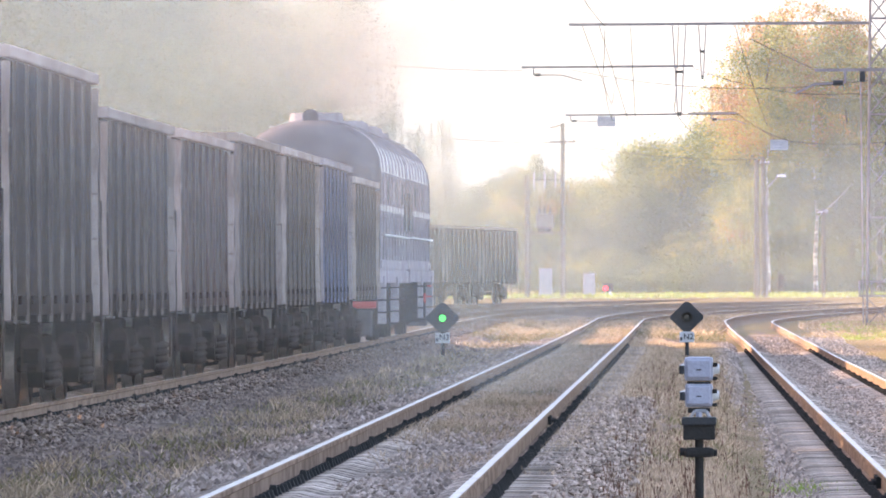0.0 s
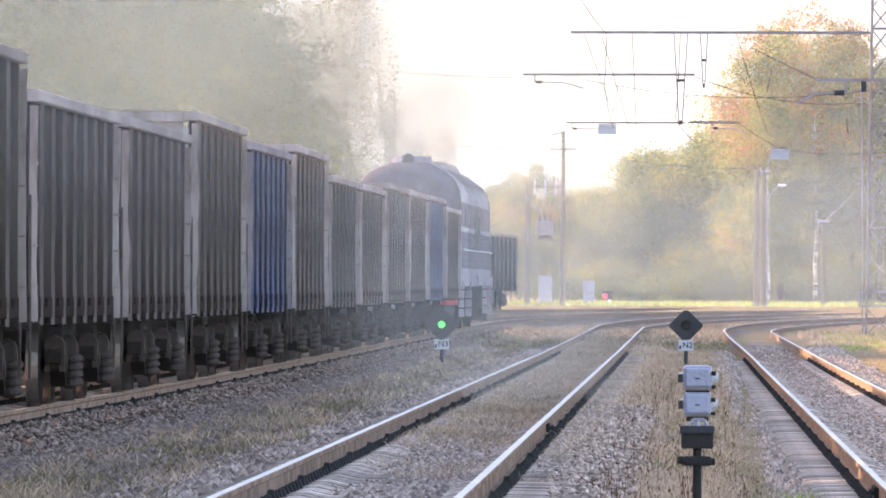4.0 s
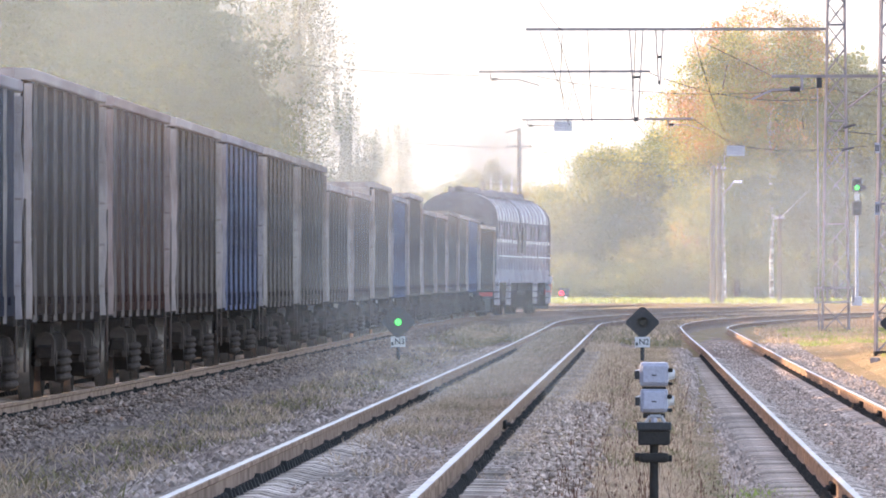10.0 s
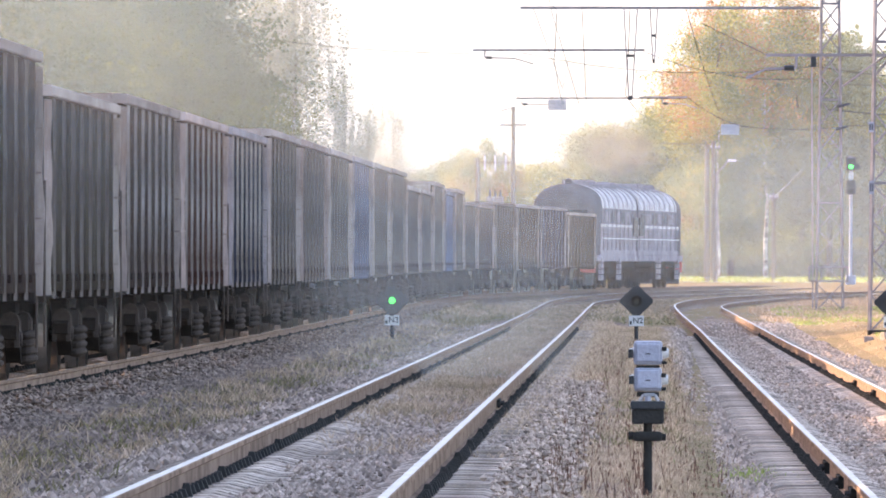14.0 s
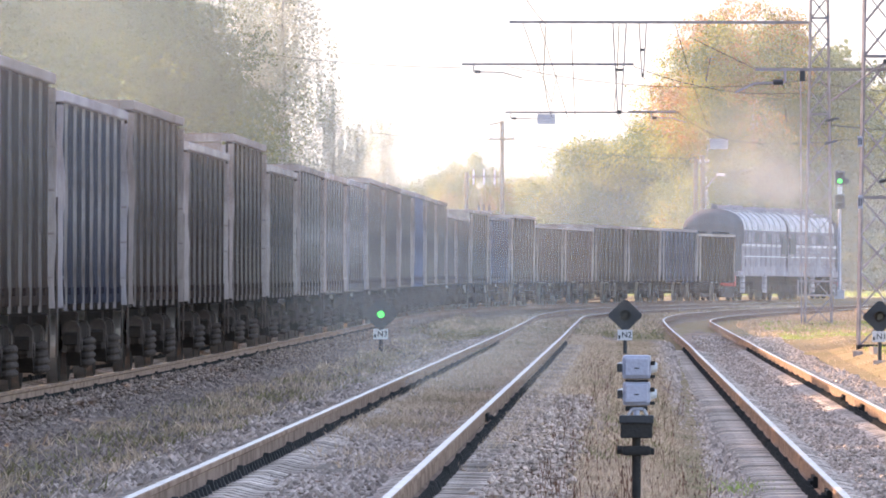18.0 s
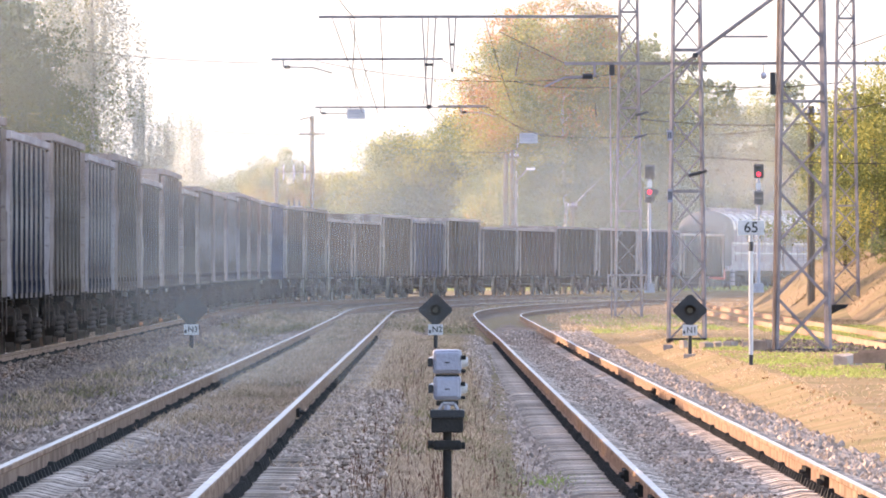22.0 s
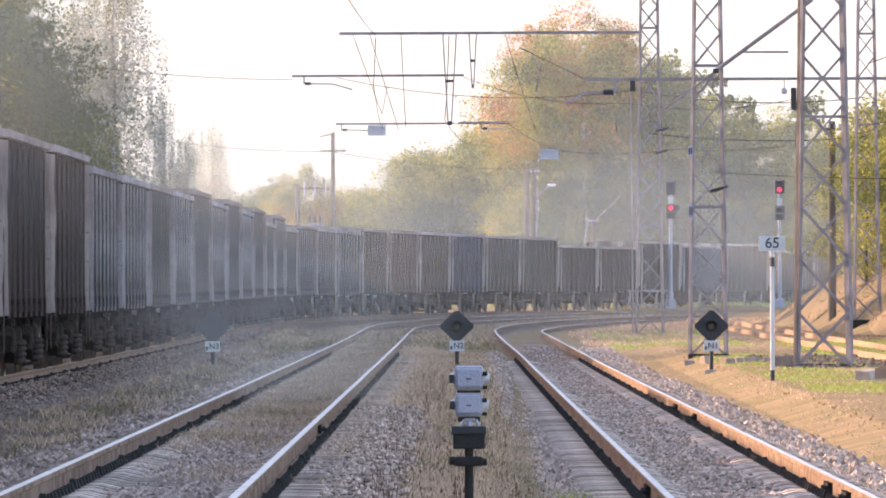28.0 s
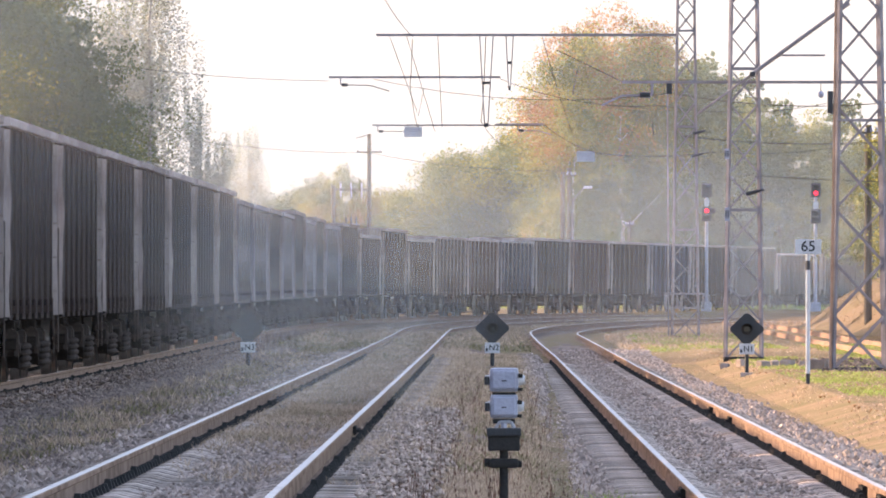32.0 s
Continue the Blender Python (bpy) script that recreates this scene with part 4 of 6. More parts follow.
def dwarf_signal(x, y, text, lit, label):
    """A dwarf signal: a diamond board with one hooded lamp over a plate."""
    z = ground_z(x, y)
    t = thing("dwarf_signal", x, y, z, label, "signal", "dwarf signals")
    top = 0.58 - z
    part("post", fresh(tube, (0, 0.02, -0.1), (0, 0.02, top), 0.045, 0.045, 10), M_BLACK, t)
    part("foot", fresh(box, -0.14, -0.12, -0.1, 0.14, 0.16, 0.05, 0.02), M_CONCRETE, t)
    bm = bmesh.new()
    ring = [(0.045, 0.335), (0.36, 0.03), (0.36, -0.03), (0.045, -0.335), (-0.045, -0.335), (-0.36, -0.03), (-0.36, 0.03), (-0.045, 0.335)]
    a = [bm.verts.new((px, -0.05, top + pz)) for px, pz in ring]
    b = [bm.verts.new((px, -0.035, top + pz)) for px, pz in ring]
    bm.faces.new(a), bm.faces.new(b[::-1])
    for i in range(8):
        bm.faces.new((a[i], b[i], b[(i + 1) % 8], a[(i + 1) % 8]))
    bmesh.ops.recalc_face_normals(bm, faces=bm.faces)
    part("diamond_board", bm, M_BLACK, t, "black diamond backing board")
    part("lamp_case", fresh(box, -0.13, -0.03, top - 0.15, 0.13, 0.22, top + 0.15, 0.03), M_BLACK, t)
    part("bezel", fresh(tube, (0, -0.05, top), (0, -0.085, top), 0.115, 0.11, 20), M_IRON, t)
    part("lens", fresh(tube, (0, -0.085, top), (0, -0.10, top), 0.075, 0.065, 16), M_GREENLAMP if lit else M_GLASS, t, "bright green lens" if lit else "dark unlit lens")
    bm = bmesh.new()
    for i in range(8):
        q0, q1 = math.pi * i / 8, math.pi * (i + 1) / 8
        pts = [(0.125 * math.cos(q0), 0.125 * math.sin(q0)), (0.125 * math.cos(q1), 0.125 * math.sin(q1))]
        vs = [bm.verts.new((pts[0][0], -0.055, top + pts[0][1])), bm.verts.new((pts[1][0], -0.055, top + pts[1][1])),
              bm.verts.new((pts[1][0], -0.24, top + pts[1][1])), bm.verts.new((pts[0][0], -0.24, top + pts[0][1]))]
        bm.faces.new(vs)
    bmesh.ops.remove_doubles(bm, verts=bm.verts, dist=0.001)
    bmesh.ops.solidify(bm, geom=bm.faces[:], thickness=0.008)
    part("hood", bm, M_IRON, t)
    part("name_plate", fresh(box, -0.16, -0.065, 0.04 - z, 0.16, -0.05, 0.27 - z, 0.004), M_WHITE, t, "white name plate")
    letters(text, 0.175, 0.035, -0.068, 0.155 - z, t)
    part("plate_bar", fresh(box, -0.145, -0.069, 0.075 - z, -0.10, -0.066, 0.15 - z), M_BLACK, t)
    if lit:
        v = part("shutter_vane", fresh(tube, (0, 0, 0), (0, -0.012, 0), 0.095, None, 16), M_BLACK, t, "black disc added to cover the lens")
        v.location = (0, -0.11, top - 0.0)
        LENS_COVERS.append((v, -0.11, top, -0.24, 0.0, "after"))
    return t


dwarf_signal(-6.37, 190, "N3", True, "black dwarf signal showing green beside the main track")
dwarf_signal(-1.07, 190, "N2", False, "unlit black diamond dwarf signal in dry weeds")
dwarf_signal(4.40, 188, "N1", False, "unlit black diamond dwarf signal on sunny ground")


def cable_post():
    x, y = -0.27, 63.0
    t = thing("cable_box_post", x, y, ground_z(x, y), "twin grey junction boxes stacked on a dark iron post", "junction box")
    up = -ground_z(x, y)
    part("post", fresh(tube, (0, 0, -0.1), (0, 0, up + 0.28), 0.034, 0.032, 14), M_IRON, t)
    part("collar", fresh(box, -0.105, -0.06, up + 0.095, 0.105, 0.06, up + 0.165, 0.025), M_IRON, t)
    part("collar_bolt", fresh(tube, (-0.14, 0, up + 0.135), (-0.10, 0, up + 0.135), 0.03, None, 8), M_IRON, t)
    part("collar_bolt", fresh(tube, (0.10, 0, up + 0.125), (0.13, 0, up + 0.125), 0.025, None, 8), M_IRON, t)
    part("bracket", fresh(box, -0.115, -0.08, up + 0.22, 0.115, 0.08, up + 0.34, 0.012), M_IRON, t)
    part("bracket_lip", fresh(box, -0.125, -0.10, up + 0.325, 0.125, 0.09, up + 0.385, 0.012), M_BLACK, t)
    bm = fresh(tube, (-0.06, -0.09, up + 0.385), (-0.03, -0.09, up + 0.43), 0.012, None, 6)
    tube(bm, (-0.03, -0.09, up + 0.43), (0.05, -0.09, up + 0.43), 0.012, None, 6)
    tube(bm, (0.05, -0.09, up + 0.43), (0.075, -0.09, up + 0.385), 0.012, None, 6)
    part("bail", bm, M_STEEL, t)
    part("bolt_head", fresh(tube, (0.0, -0.09, up + 0.385), (0.0, -0.09, up + 0.42), 0.025, None, 6), M_GREY, t)
    for z, w in ((0.455, 0.100), (0.645, 0.104)):
        part("cradle", fresh(box, -w + 0.02, -0.07, up + z - 0.04, w - 0.02, 0.07, up + z - 0.005, 0.008), M_IRON, t)
        case = part("case", fresh(box, -w, -0.085, up + z, w, 0.09, up + z + 0.172, 0.026), M_GREY, t, "pale grey cast box")
        part("lid", fresh(box, -w + 0.018, -0.103, up + z + 0.02, w - 0.018, -0.080, up + z + 0.152, 0.012), M_GREY, case)
        part("lid_mark", fresh(box, -0.018, -0.1075, up + z + 0.075, 0.018, -0.1035, up + z + 0.083), M_IRON, case)
        part("cable_gland", fresh(tube, (w, 0, up + z + 0.085), (w + 0.045, 0, up + z + 0.085), 0.045, 0.03, 12), M_WHITE, case)
        part("cable_gland", fresh(tube, (-w, 0, up + z + 0.085), (-w - 0.035, 0, up + z + 0.085), 0.04, 0.028, 12), M_WHITE, case)
        part("hinge", fresh(box, w - 0.005, -0.09, up + z + 0.10, w + 0.03, -0.05, up + z + 0.13, 0.006), M_IRON, case)
        part("hinge", fresh(box, w - 0.005, -0.09, up + z + 0.005, w + 0.03, -0.05, up + z + 0.03, 0.006), M_IRON, case)
        part("latch", fresh(tube, (-w - 0.02, -0.07, up + z + 0.05), (-w - 0.02, -0.07, up + z + 0.11), 0.018, None, 8), M_BLACK, case)


cable_post()


def speed_sign():
    x, y = 4.86, 160
    z = ground_z(x, y)
    t = thing("marker_post", x, y, z, "white marker post with a plate reading 65", "sign")
    up = -z
    for z0, z1, m in ((-0.1, 0.05 + up - 0.16, M_BLACK), (up - 0.11, 1.78 + up, M_WHITE), (1.78 + up, 1.95 + up, M_BLACK), (1.95 + up, 2.12 + up, M_WHITE)):
        part("post_section", fresh(tube, (0, 0, z0), (0, 0, z1), 0.04, None, 12), m, t)
    part("plate", fresh(box, -0.24, -0.055, 2.07 + up, 0.24, -0.042, 2.34 + up, 0.004), M_WHITE, t)
    letters("65", 0.27, 0.0, -0.057, 2.205 + up, t)


speed_sign()


def mast_signal(x, y, lamps, lights, label):
    """A tall signal on a white mast: two hooded heads, lights {lens: (paint, added disc shut before, shut after)}."""
    z = ground_z(x, y)
    t = thing("mast_signal", x, y, z, label, "signal", "mast signals")
    part("mast", fresh(tube, (0, 0, -0.1), (0, 0, 7.2 - z), 0.10, 0.085, 12), M_GREY, t)
    part("mast_foot", fresh(box, -0.28, -0.28, -0.2, 0.28, 0.28, 0.5, 0.04), M_GREY, t)
    n = 0
    for top in lamps:
        h = part("signal_head", fresh(box, -0.28, -0.32, top - 0.78 - z, 0.28, -0.10, top - z, 0.06), M_BLACK, t)
        for k in (0.2, 0.56):
            lit, shut = lights.get(n, (M_GLASS, None))
            part("lens", fresh(tube, (0, -0.32, top - k - z), (0, -0.345, top - k - z), 0.125, 0.12, 16), lit, h, "dark lens" if lit is M_GLASS else "glowing lens")
            part("visor", fresh(box, -0.17, -0.55, top - k + 0.13 - z, 0.17, -0.32, top - k + 0.15 - z), M_GREY if lit is M_GLASS else M_BLACK, h)
            if shut:
                v = part("shutter_vane", fresh(tube, (0, 0, 0), (0, -0.012, 0), 0.165, None, 16), M_BLACK, h, "black disc added to cover the lens")
                LENS_COVERS.append((v, -0.36, top - k - z, 0.0, 0.34, shut))
            n += 1
    part("route_plate", fresh(box, -0.14, -0.16, lamps[1] + 0.06 - z, 0.14, -0.14, lamps[1] + 0.42 - z), M_WHITE, t)
    part("cap", fresh(tube, (0, 0, 7.2 - z), (0, 0, 7.35 - z), 0.12, 0.03, 10), M_GREY, t)


mast_signal(9.02, 480, (7.35, 6.05), {1: (M_GREENLAMP, "after"), 2: (M_REDLAMP, "before")}, "white mast signal that turns from green to red")
mast_signal(15.02, 481, (7.40, 5.95), {1: (M_REDLAMP, None)}, "white mast signal showing red behind a lattice mast")


def ground_signal():
    x, y = -7.6, 520
    t = thing("ground_signal", x, y, ground_z(x, y), "small ground signal showing red at the track edge", "signal")
    part("post", fresh(tube, (0.12, 0, 0), (0.12, 0, 0.45), 0.1, None, 10), M_WHITE, t)
    part("head", fresh(box, -0.30, -0.1, 0.3, 0.34, 0.2, 0.78, 0.05), M_BLACK, t)
    part("lens", fresh(tube, (-0.14, -0.1, 0.5), (-0.14, -0.13, 0.5), 0.15, None, 14), M_REDLAMP, t, "glowing red lens")
    part("visor", fresh(box, -0.34, -0.3, 0.76, 0.4, 0.1, 0.82), M_BLACK, t)


ground_signal()


def cabinet(x, y, w, h, label):
    t = thing("relay_cabinet", x, y, ground_z(x, y), label, "cabinet", "relay cabinets")
    part("body", fresh(box, -w / 2, -0.3, 0.1, w / 2, 0.3, h, 0.02), M_GREY, t)
    part("plinth", fresh(box, -w / 2 - 0.04, -0.34, -0.2, w / 2 + 0.04, 0.34, 0.1), M_CONCRETE, t)
    part("door", fresh(box, -w / 2 + 0.06, -0.325, 0.18, w / 2 - 0.06, -0.302, h - 0.08, 0.006), M_GREY, t)
    part("handle", fresh(box, w / 2 - 0.14, -0.36, h * 0.5, w / 2 - 0.10, -0.326, h * 0.5 + 0.14), M_IRON, t)
    part("cap", fresh(box, -w / 2 - 0.03, -0.33, h, w / 2 + 0.03, 0.33, h + 0.04), M_GREY, t)


cabinet(-11.3, 520, 0.78, 1.66, "pale grey relay cabinet in the grass")
cabinet(-8.72, 520, 0.68, 1.36, "smaller pale relay cabinet in the grass")
cabinet(20.5, 500, 0.6, 1.4, "pale cabinet under the birches")


def wood_pole(x, y, top, r, label, arms=()):
    z = ground_z(x, y)
    t = thing("timber_pole", x, y, z, label, "pole", "timber poles")
    part("shaft", fresh(tube, (0, 0, -0.2), (0, 0, top - z), r, r * 0.78, 12), M_WOODPOLE, t)
    for h, w in arms:
        part("crossarm", fresh(bar, (-w, -r, h - z), (w, -r, h - z), 0.09), M_WOODPOLE, t)
        for s in (-0.85, -0.3, 0.3, 0.85):
            part("insulator", fresh(tube, (s * w, -r, h - z + 0.02), (s * w, -r, h - z + 0.2), 0.05, 0.03, 8), M_GREY, t)
    return t


P1 = wood_pole(-11.9, 500, 7.45, 0.16, "grey timber pole carrying a transformer platform")
P2 = wood_pole(-9.87, 500, 10.4, 0.15, "tall grey timber pole with wire arms", arms=((9.35, 0.75),))
part("line_bracket", fresh(bar, (-0.75, 0, 10.15 - ground_z(-9.87, 500)), (0.1, 0, 10.35 - ground_z(-9.87, 500)), 0.07), M_WOODPOLE, P2)
t = thing("line_transformer", -10.9, 500, ground_z(-10.9, 500), "grey pole transformer with three bushings on a platform", "transformer")
g = ground_z(-10.9, 500)
part("platform", fresh(box, -1.25, -0.55, 4.1 - g, 1.25, 0.55, 4.22 - g), M_WOODPOLE, t)
part("tank", fresh(box, -0.5, -0.45, 4.42 - g, 0.5, 0.45, 5.25 - g, 0.08), M_LATTICE, t)
part("tank_foot", fresh(box, -0.4, -0.3, 4.22 - g, 0.4, 0.3, 4.42 - g), M_IRON, t)
for i in (-1, 0, 1):
    part("bushing", fresh(tube, (i * 0.3, 0, 5.25 - g), (i * 0.3, 0, 5.62 - g), 0.07, 0.04, 8), M_BLACK, t)
for i in range(6):
    part("cooling_fin", fresh(box, -0.48 + i * 0.18, -0.56, 4.5 - g, -0.44 + i * 0.18, -0.45, 5.15 - g), M_LATTICE, t)
part("fuse_beam", fresh(bar, (-1.1, 0, 7.2 - g), (1.1, 0, 7.2 - g), 0.1), M_WOODPOLE, t)
for i in (-1, 0, 1):
    part("fuse", fresh(tube, (i * 0.6, 0, 6.75 - g), (i * 0.6, 0, 7.6 - g), 0.055, None, 8), M_GREY, t)
wood_pole(1.18, 497, 8.2, 0.17, "dark timber pole in front of the birches")
wood_pole(1.55, 497.3, 8.4, 0.16, "second dark timber pole braced against its neighbour", arms=((8.0, 0.4),))
wood_pole(5.0, 500, 5.5, 0.13, "short dark timber pole with a small arm", arms=((5.2, 0.25),))
wood_pole(12.1, 325, 7.6, 0.15, "stout dark post behind the lattice mast", arms=((7.3, 0.35),))
wood_pole(14.9, 335, 7.35, 0.16, "stout dark post on the grassy bank", arms=((6.9, 0.3),))
wood_pole(20.4, 470, 4.6, 0.13, "thin post beside the woods", arms=((4.2, 0.3),))
t = thing("street_lamp", 2.5, 497, ground_z(2.5, 497), "small lamp on a bent grey bracket", "lamp")
g = ground_z(2.5, 497)
bm = fresh(tube, (-0.75, 0.1, 6.6 - g), (-0.1, 0, 7.3 - g), 0.04, None, 6)
part("bracket", bm, M_LATTICE, t)
part("pole", fresh(tube, (-0.75, 0.1, -0.2), (-0.75, 0.1, 6.62 - g), 0.06, 0.05, 8), M_LATTICE, t)
part("lamp_head", fresh(box, -0.15, -0.1, 7.25 - g, 0.35, 0.1, 7.40 - g, 0.05), M_WHITE, t)


# ---- the side yard ----
def yard():
    shift = lambda y: 9.45 - 0.0014 * (y - 188)
    for off in (-0.76, 0.76):
        rows = [150 + 5 * i for i in range(52)]
        verts, faces = [], []
        for y in rows:
            for px, pz in ((-0.06, -0.02), (-0.035, 0.16), (0.035, 0.16), (0.06, -0.02)):
                x = shift(y) + off + px
                verts.append((x, y, ground_z(x, y) + pz))
        for j in range(len(rows) - 1):
            for i in range(3):
                faces.append((j * 4 + i, j * 4 + i + 1, j * 4 + 5 + i, j * 4 + 4 + i))
        tagged(link("siding_rail", raw("siding_rail", verts, faces, M_TIMBER)), "rusty unused siding rail in the grass", "rail", "siding rails", "structure")
    stack = thing("rail_stack", 8.2, 150, ground_z(8.2, 150), "stack of old rusty rails on concrete blocks", "rails", turn=-9)
    for i in range(4):
        bm = bmesh.new()
        for a, b, w in ((0.0, 0.03, 0.075), (0.03, 0.13, 0.02), (0.13, 0.18, 0.036)):
            box(bm, -1.9 + 0.35 * (i % 2), -w + i * 0.34, 0.13 + a + 0.02 * i, 5.5 - 0.3 * i, w + i * 0.34, 0.13 + b + 0.02 * i)
        part("old_rail", bm, M_TIMBER, stack)
    for x in (-1.2, 0.0, 1.4, 3.0):
        part("bearer", fresh(box, x - 0.12, -0.3, -0.05, x + 0.12, 1.3, 0.128), M_IRON, stack)
    for i, (x, y, s) in enumerate(((6.62, 160, 0.24), (6.3, 126, 0.27), (5.95, 189, 0.27), (4.95, 196, 0.16), (5.3, 199, 0.14), (5.6, 200, 0.15), (5.9, 198, 0.13), (4.35, 208, 0.13), (4.65, 203, 0.14), (6.3, 203, 0.16))):
        c = thing("concrete_block", x, y, ground_z(x, y), "rough grey concrete block lying in the grass", "block", "concrete blocks", turn=37 * i % 60 - 30)
        bm = fresh(box, -s * 0.7, -s, -0.06, s * 0.7, s, s * 0.85, 0.03)
        for v in bm.verts:
            v.co += Vector((noise.noise(v.co * 3 + Vector((i, 0, 0))), noise.noise(v.co * 3 + Vector((0, i, 0))), noise.noise(v.co * 3 + Vector((0, 0, i))))) * 0.05
        part("block_body", bm, M_CONCRETE, c)


yard()
STANDING = Line(-16.5, -0.0028, 308, 970, 0.20, cant=0.0)


def standing_wagons():
    for k, (s, key) in enumerate(((408, "n"), (394, "d"), (380, "d"), (366, "n"))):
        w = copy_thing(TRAIN[3][0], on_track(STANDING, s, 4.325))
        paint(w, key, "%s open goods wagon standing on a far siding" % NAMES[key], 0.8, "pale_rib", TOPS[ORDER[3][1]])
        tagged(w, group="standing wagons")
    build_bed(STANDING, 330, 520, "grey stone bed of the far siding")
    for off in (-0.796, 0.796):
        build_rail(STANDING, off, 330, 520, "rusty rail of the far siding")


standing_wagons()


# ---- trees ----
rng = np.random.default_rng(7)


def leaf_mesh(name, blobs, n, size, mats, shares, seed, droop=0.0, clump=0.55, hollow=0.5, crest=0.0, strand=0):
    """Leaves in loose clumps through several ellipsoids (centre, radii)."""
    r = np.random.default_rng(seed)
    vol = np.array([b[3] * b[4] * b[5] for b in blobs]) ** 0.72
    per = (n * vol / vol.sum()).astype(int)
    centres = []
    for b, k in zip(blobs, per):
        per_clump = strand or 26
        kc = max(3, k // per_clump)
        d = r.normal(size=(kc, 3))
        d /= np.linalg.norm(d, axis=1)[:, None]
        rad = hollow + (1.06 - hollow) * r.random((kc, 1)) ** 0.6
        c = np.array(b[:3]) + d * rad * np.array(b[3:6])
        spread = clump * (0.5 + r.random((kc, 1)))
        pts = np.repeat(c, per_clump, 0) + r.normal(size=(kc * per_clump, 3)) * np.repeat(spread, per_clump, 0) * np.array([0.5, 0.5, 0.36])
        if strand:
            # twigs that hang straight down, leafy along their length
            down = r.random(len(pts))
            pts[:, 2] -= droop * down * np.repeat(0.5 + r.random(kc), per_clump)
            pts[:, :2] += r.normal(size=(len(pts), 2)) * 0.05 * (1 - down)[:, None]
        centres.append(pts)
    p = np.concatenate(centres)
    p = p[p[:, 2] > 0.3]
    m = len(p)
    a = r.normal(size=(m, 3))
    a /= np.linalg.norm(a, axis=1)[:, None]
    if droop:
        a[:, 2] *= 0.4
    b = np.cross(a, r.normal(size=(m, 3)))
    b /= np.linalg.norm(b, axis=1)[:, None]
    s = size * (0.55 + 0.9 * r.random((m, 1)))
    a, b = a * s * 0.5, b * s * 0.42
    verts = np.stack([p - a, p - b * 0.8, p + a, p + b], 1).reshape(-1, 3)
    me = bpy.data.meshes.new(name)
    me.vertices.add(m * 4)
    me.vertices.foreach_set("co", verts.ravel())
    me.loops.add(m * 4)
    me.loops.foreach_set("vertex_index", np.arange(m * 4))
    me.polygons.add(m)
    me.polygons.foreach_set("loop_start", np.arange(m) * 4)
    for q in mats:
        me.materials.append(q)
    k = np.zeros(m, int)
    wave = np.sin(p[:, 0] * 1.1 + seed) + np.sin(p[:, 1] * 0.9 + 2 * seed) + 1.2 * np.sin(p[:, 2] * 0.8 + seed) + r.normal(size=m) * 0.8 + crest * p[:, 2]
    order = np.argsort(np.argsort(wave)) / m
    edge = np.cumsum(shares)
    for i, q in enumerate(edge[:-1]):
        k[order > q] = i + 1
    me.polygons.foreach_set("material_index", k)
    me.update(calc_edges=True)
    me.validate()
    return me


def trunk_mesh(height, r, seed, limbs, mat, lean=0.03, spread=2.2, first=0.3):
    """A tapering, slightly bent stem with limbs."""
    q = random.Random(seed)
    bm = bmesh.new()
    pts = [Vector((0, 0, -0.3))]
    for i in range(1, 7):
        pts.append(Vector((q.uniform(-1, 1) * lean * height * i / 6, q.uniform(-1, 1) * lean * height * i / 6, height * i / 6)))
    for i in range(6):
        tube(bm, pts[i], pts[i + 1], r * (1 - i / 6.6), r * (1 - (i + 1) / 6.6), 8)
    for i in range(limbs):
        f = first + (0.95 - first) * (i + q.random()) / limbs
        k = min(5, int(f * 6))
        p = pts[k].lerp(pts[k + 1], f * 6 - k)
        w = q.random() * 6.283
        l = spread * (1.15 - f) * q.uniform(0.7, 1.3)
        mid = p + Vector((math.cos(w) * l * 0.5, math.sin(w) * l * 0.5, l * 0.45))
        tip = mid + Vector((math.cos(w + 0.3) * l * 0.5, math.sin(w + 0.3) * l * 0.5, l * q.uniform(0.1, 0.5)))
        tube(bm, p, mid, r * 0.32 * (1.1 - f), r * 0.2 * (1.1 - f), 5)
        tube(bm, mid, tip, r * 0.2 * (1.1 - f), r * 0.05, 5)
    return mesh("trunk", bm, mat)


def tree(x, y, label, trunk, crown, size=1.0, turn=0.0, category="tree", group="trees", name="tree"):
    t = thing(name, x, y, ground_z(x, y) - 0.05, label, category, group, turn)
    link("trunk", trunk, t, Matrix.Diagonal((size, size, size, 1)))
    link("crown", crown, t, Matrix.Diagonal((size, size, size, 1)))
    return t


def blobs_tall(h, w, seed, low=0.18, lumps=16):
    q = random.Random(seed)
    out = []
    for i in range(lumps):
        f = low + (1 - low) * (i + 0.5) / lumps
        wide = w * (0.35 + 0.9 * math.sin(math.pi * min(1, (f - low) / (1 - low) * 0.86 + 0.14)) ** 0.8) * q.uniform(0.6, 1.0)
        a = q.random() * 6.283
        out.append((math.cos(a) * wide * 0.5, math.sin(a) * wide * 0.5, h * f, wide * 0.62, wide * 0.62, h * 0.075 * q.uniform(0.8, 1.4)))
    return out


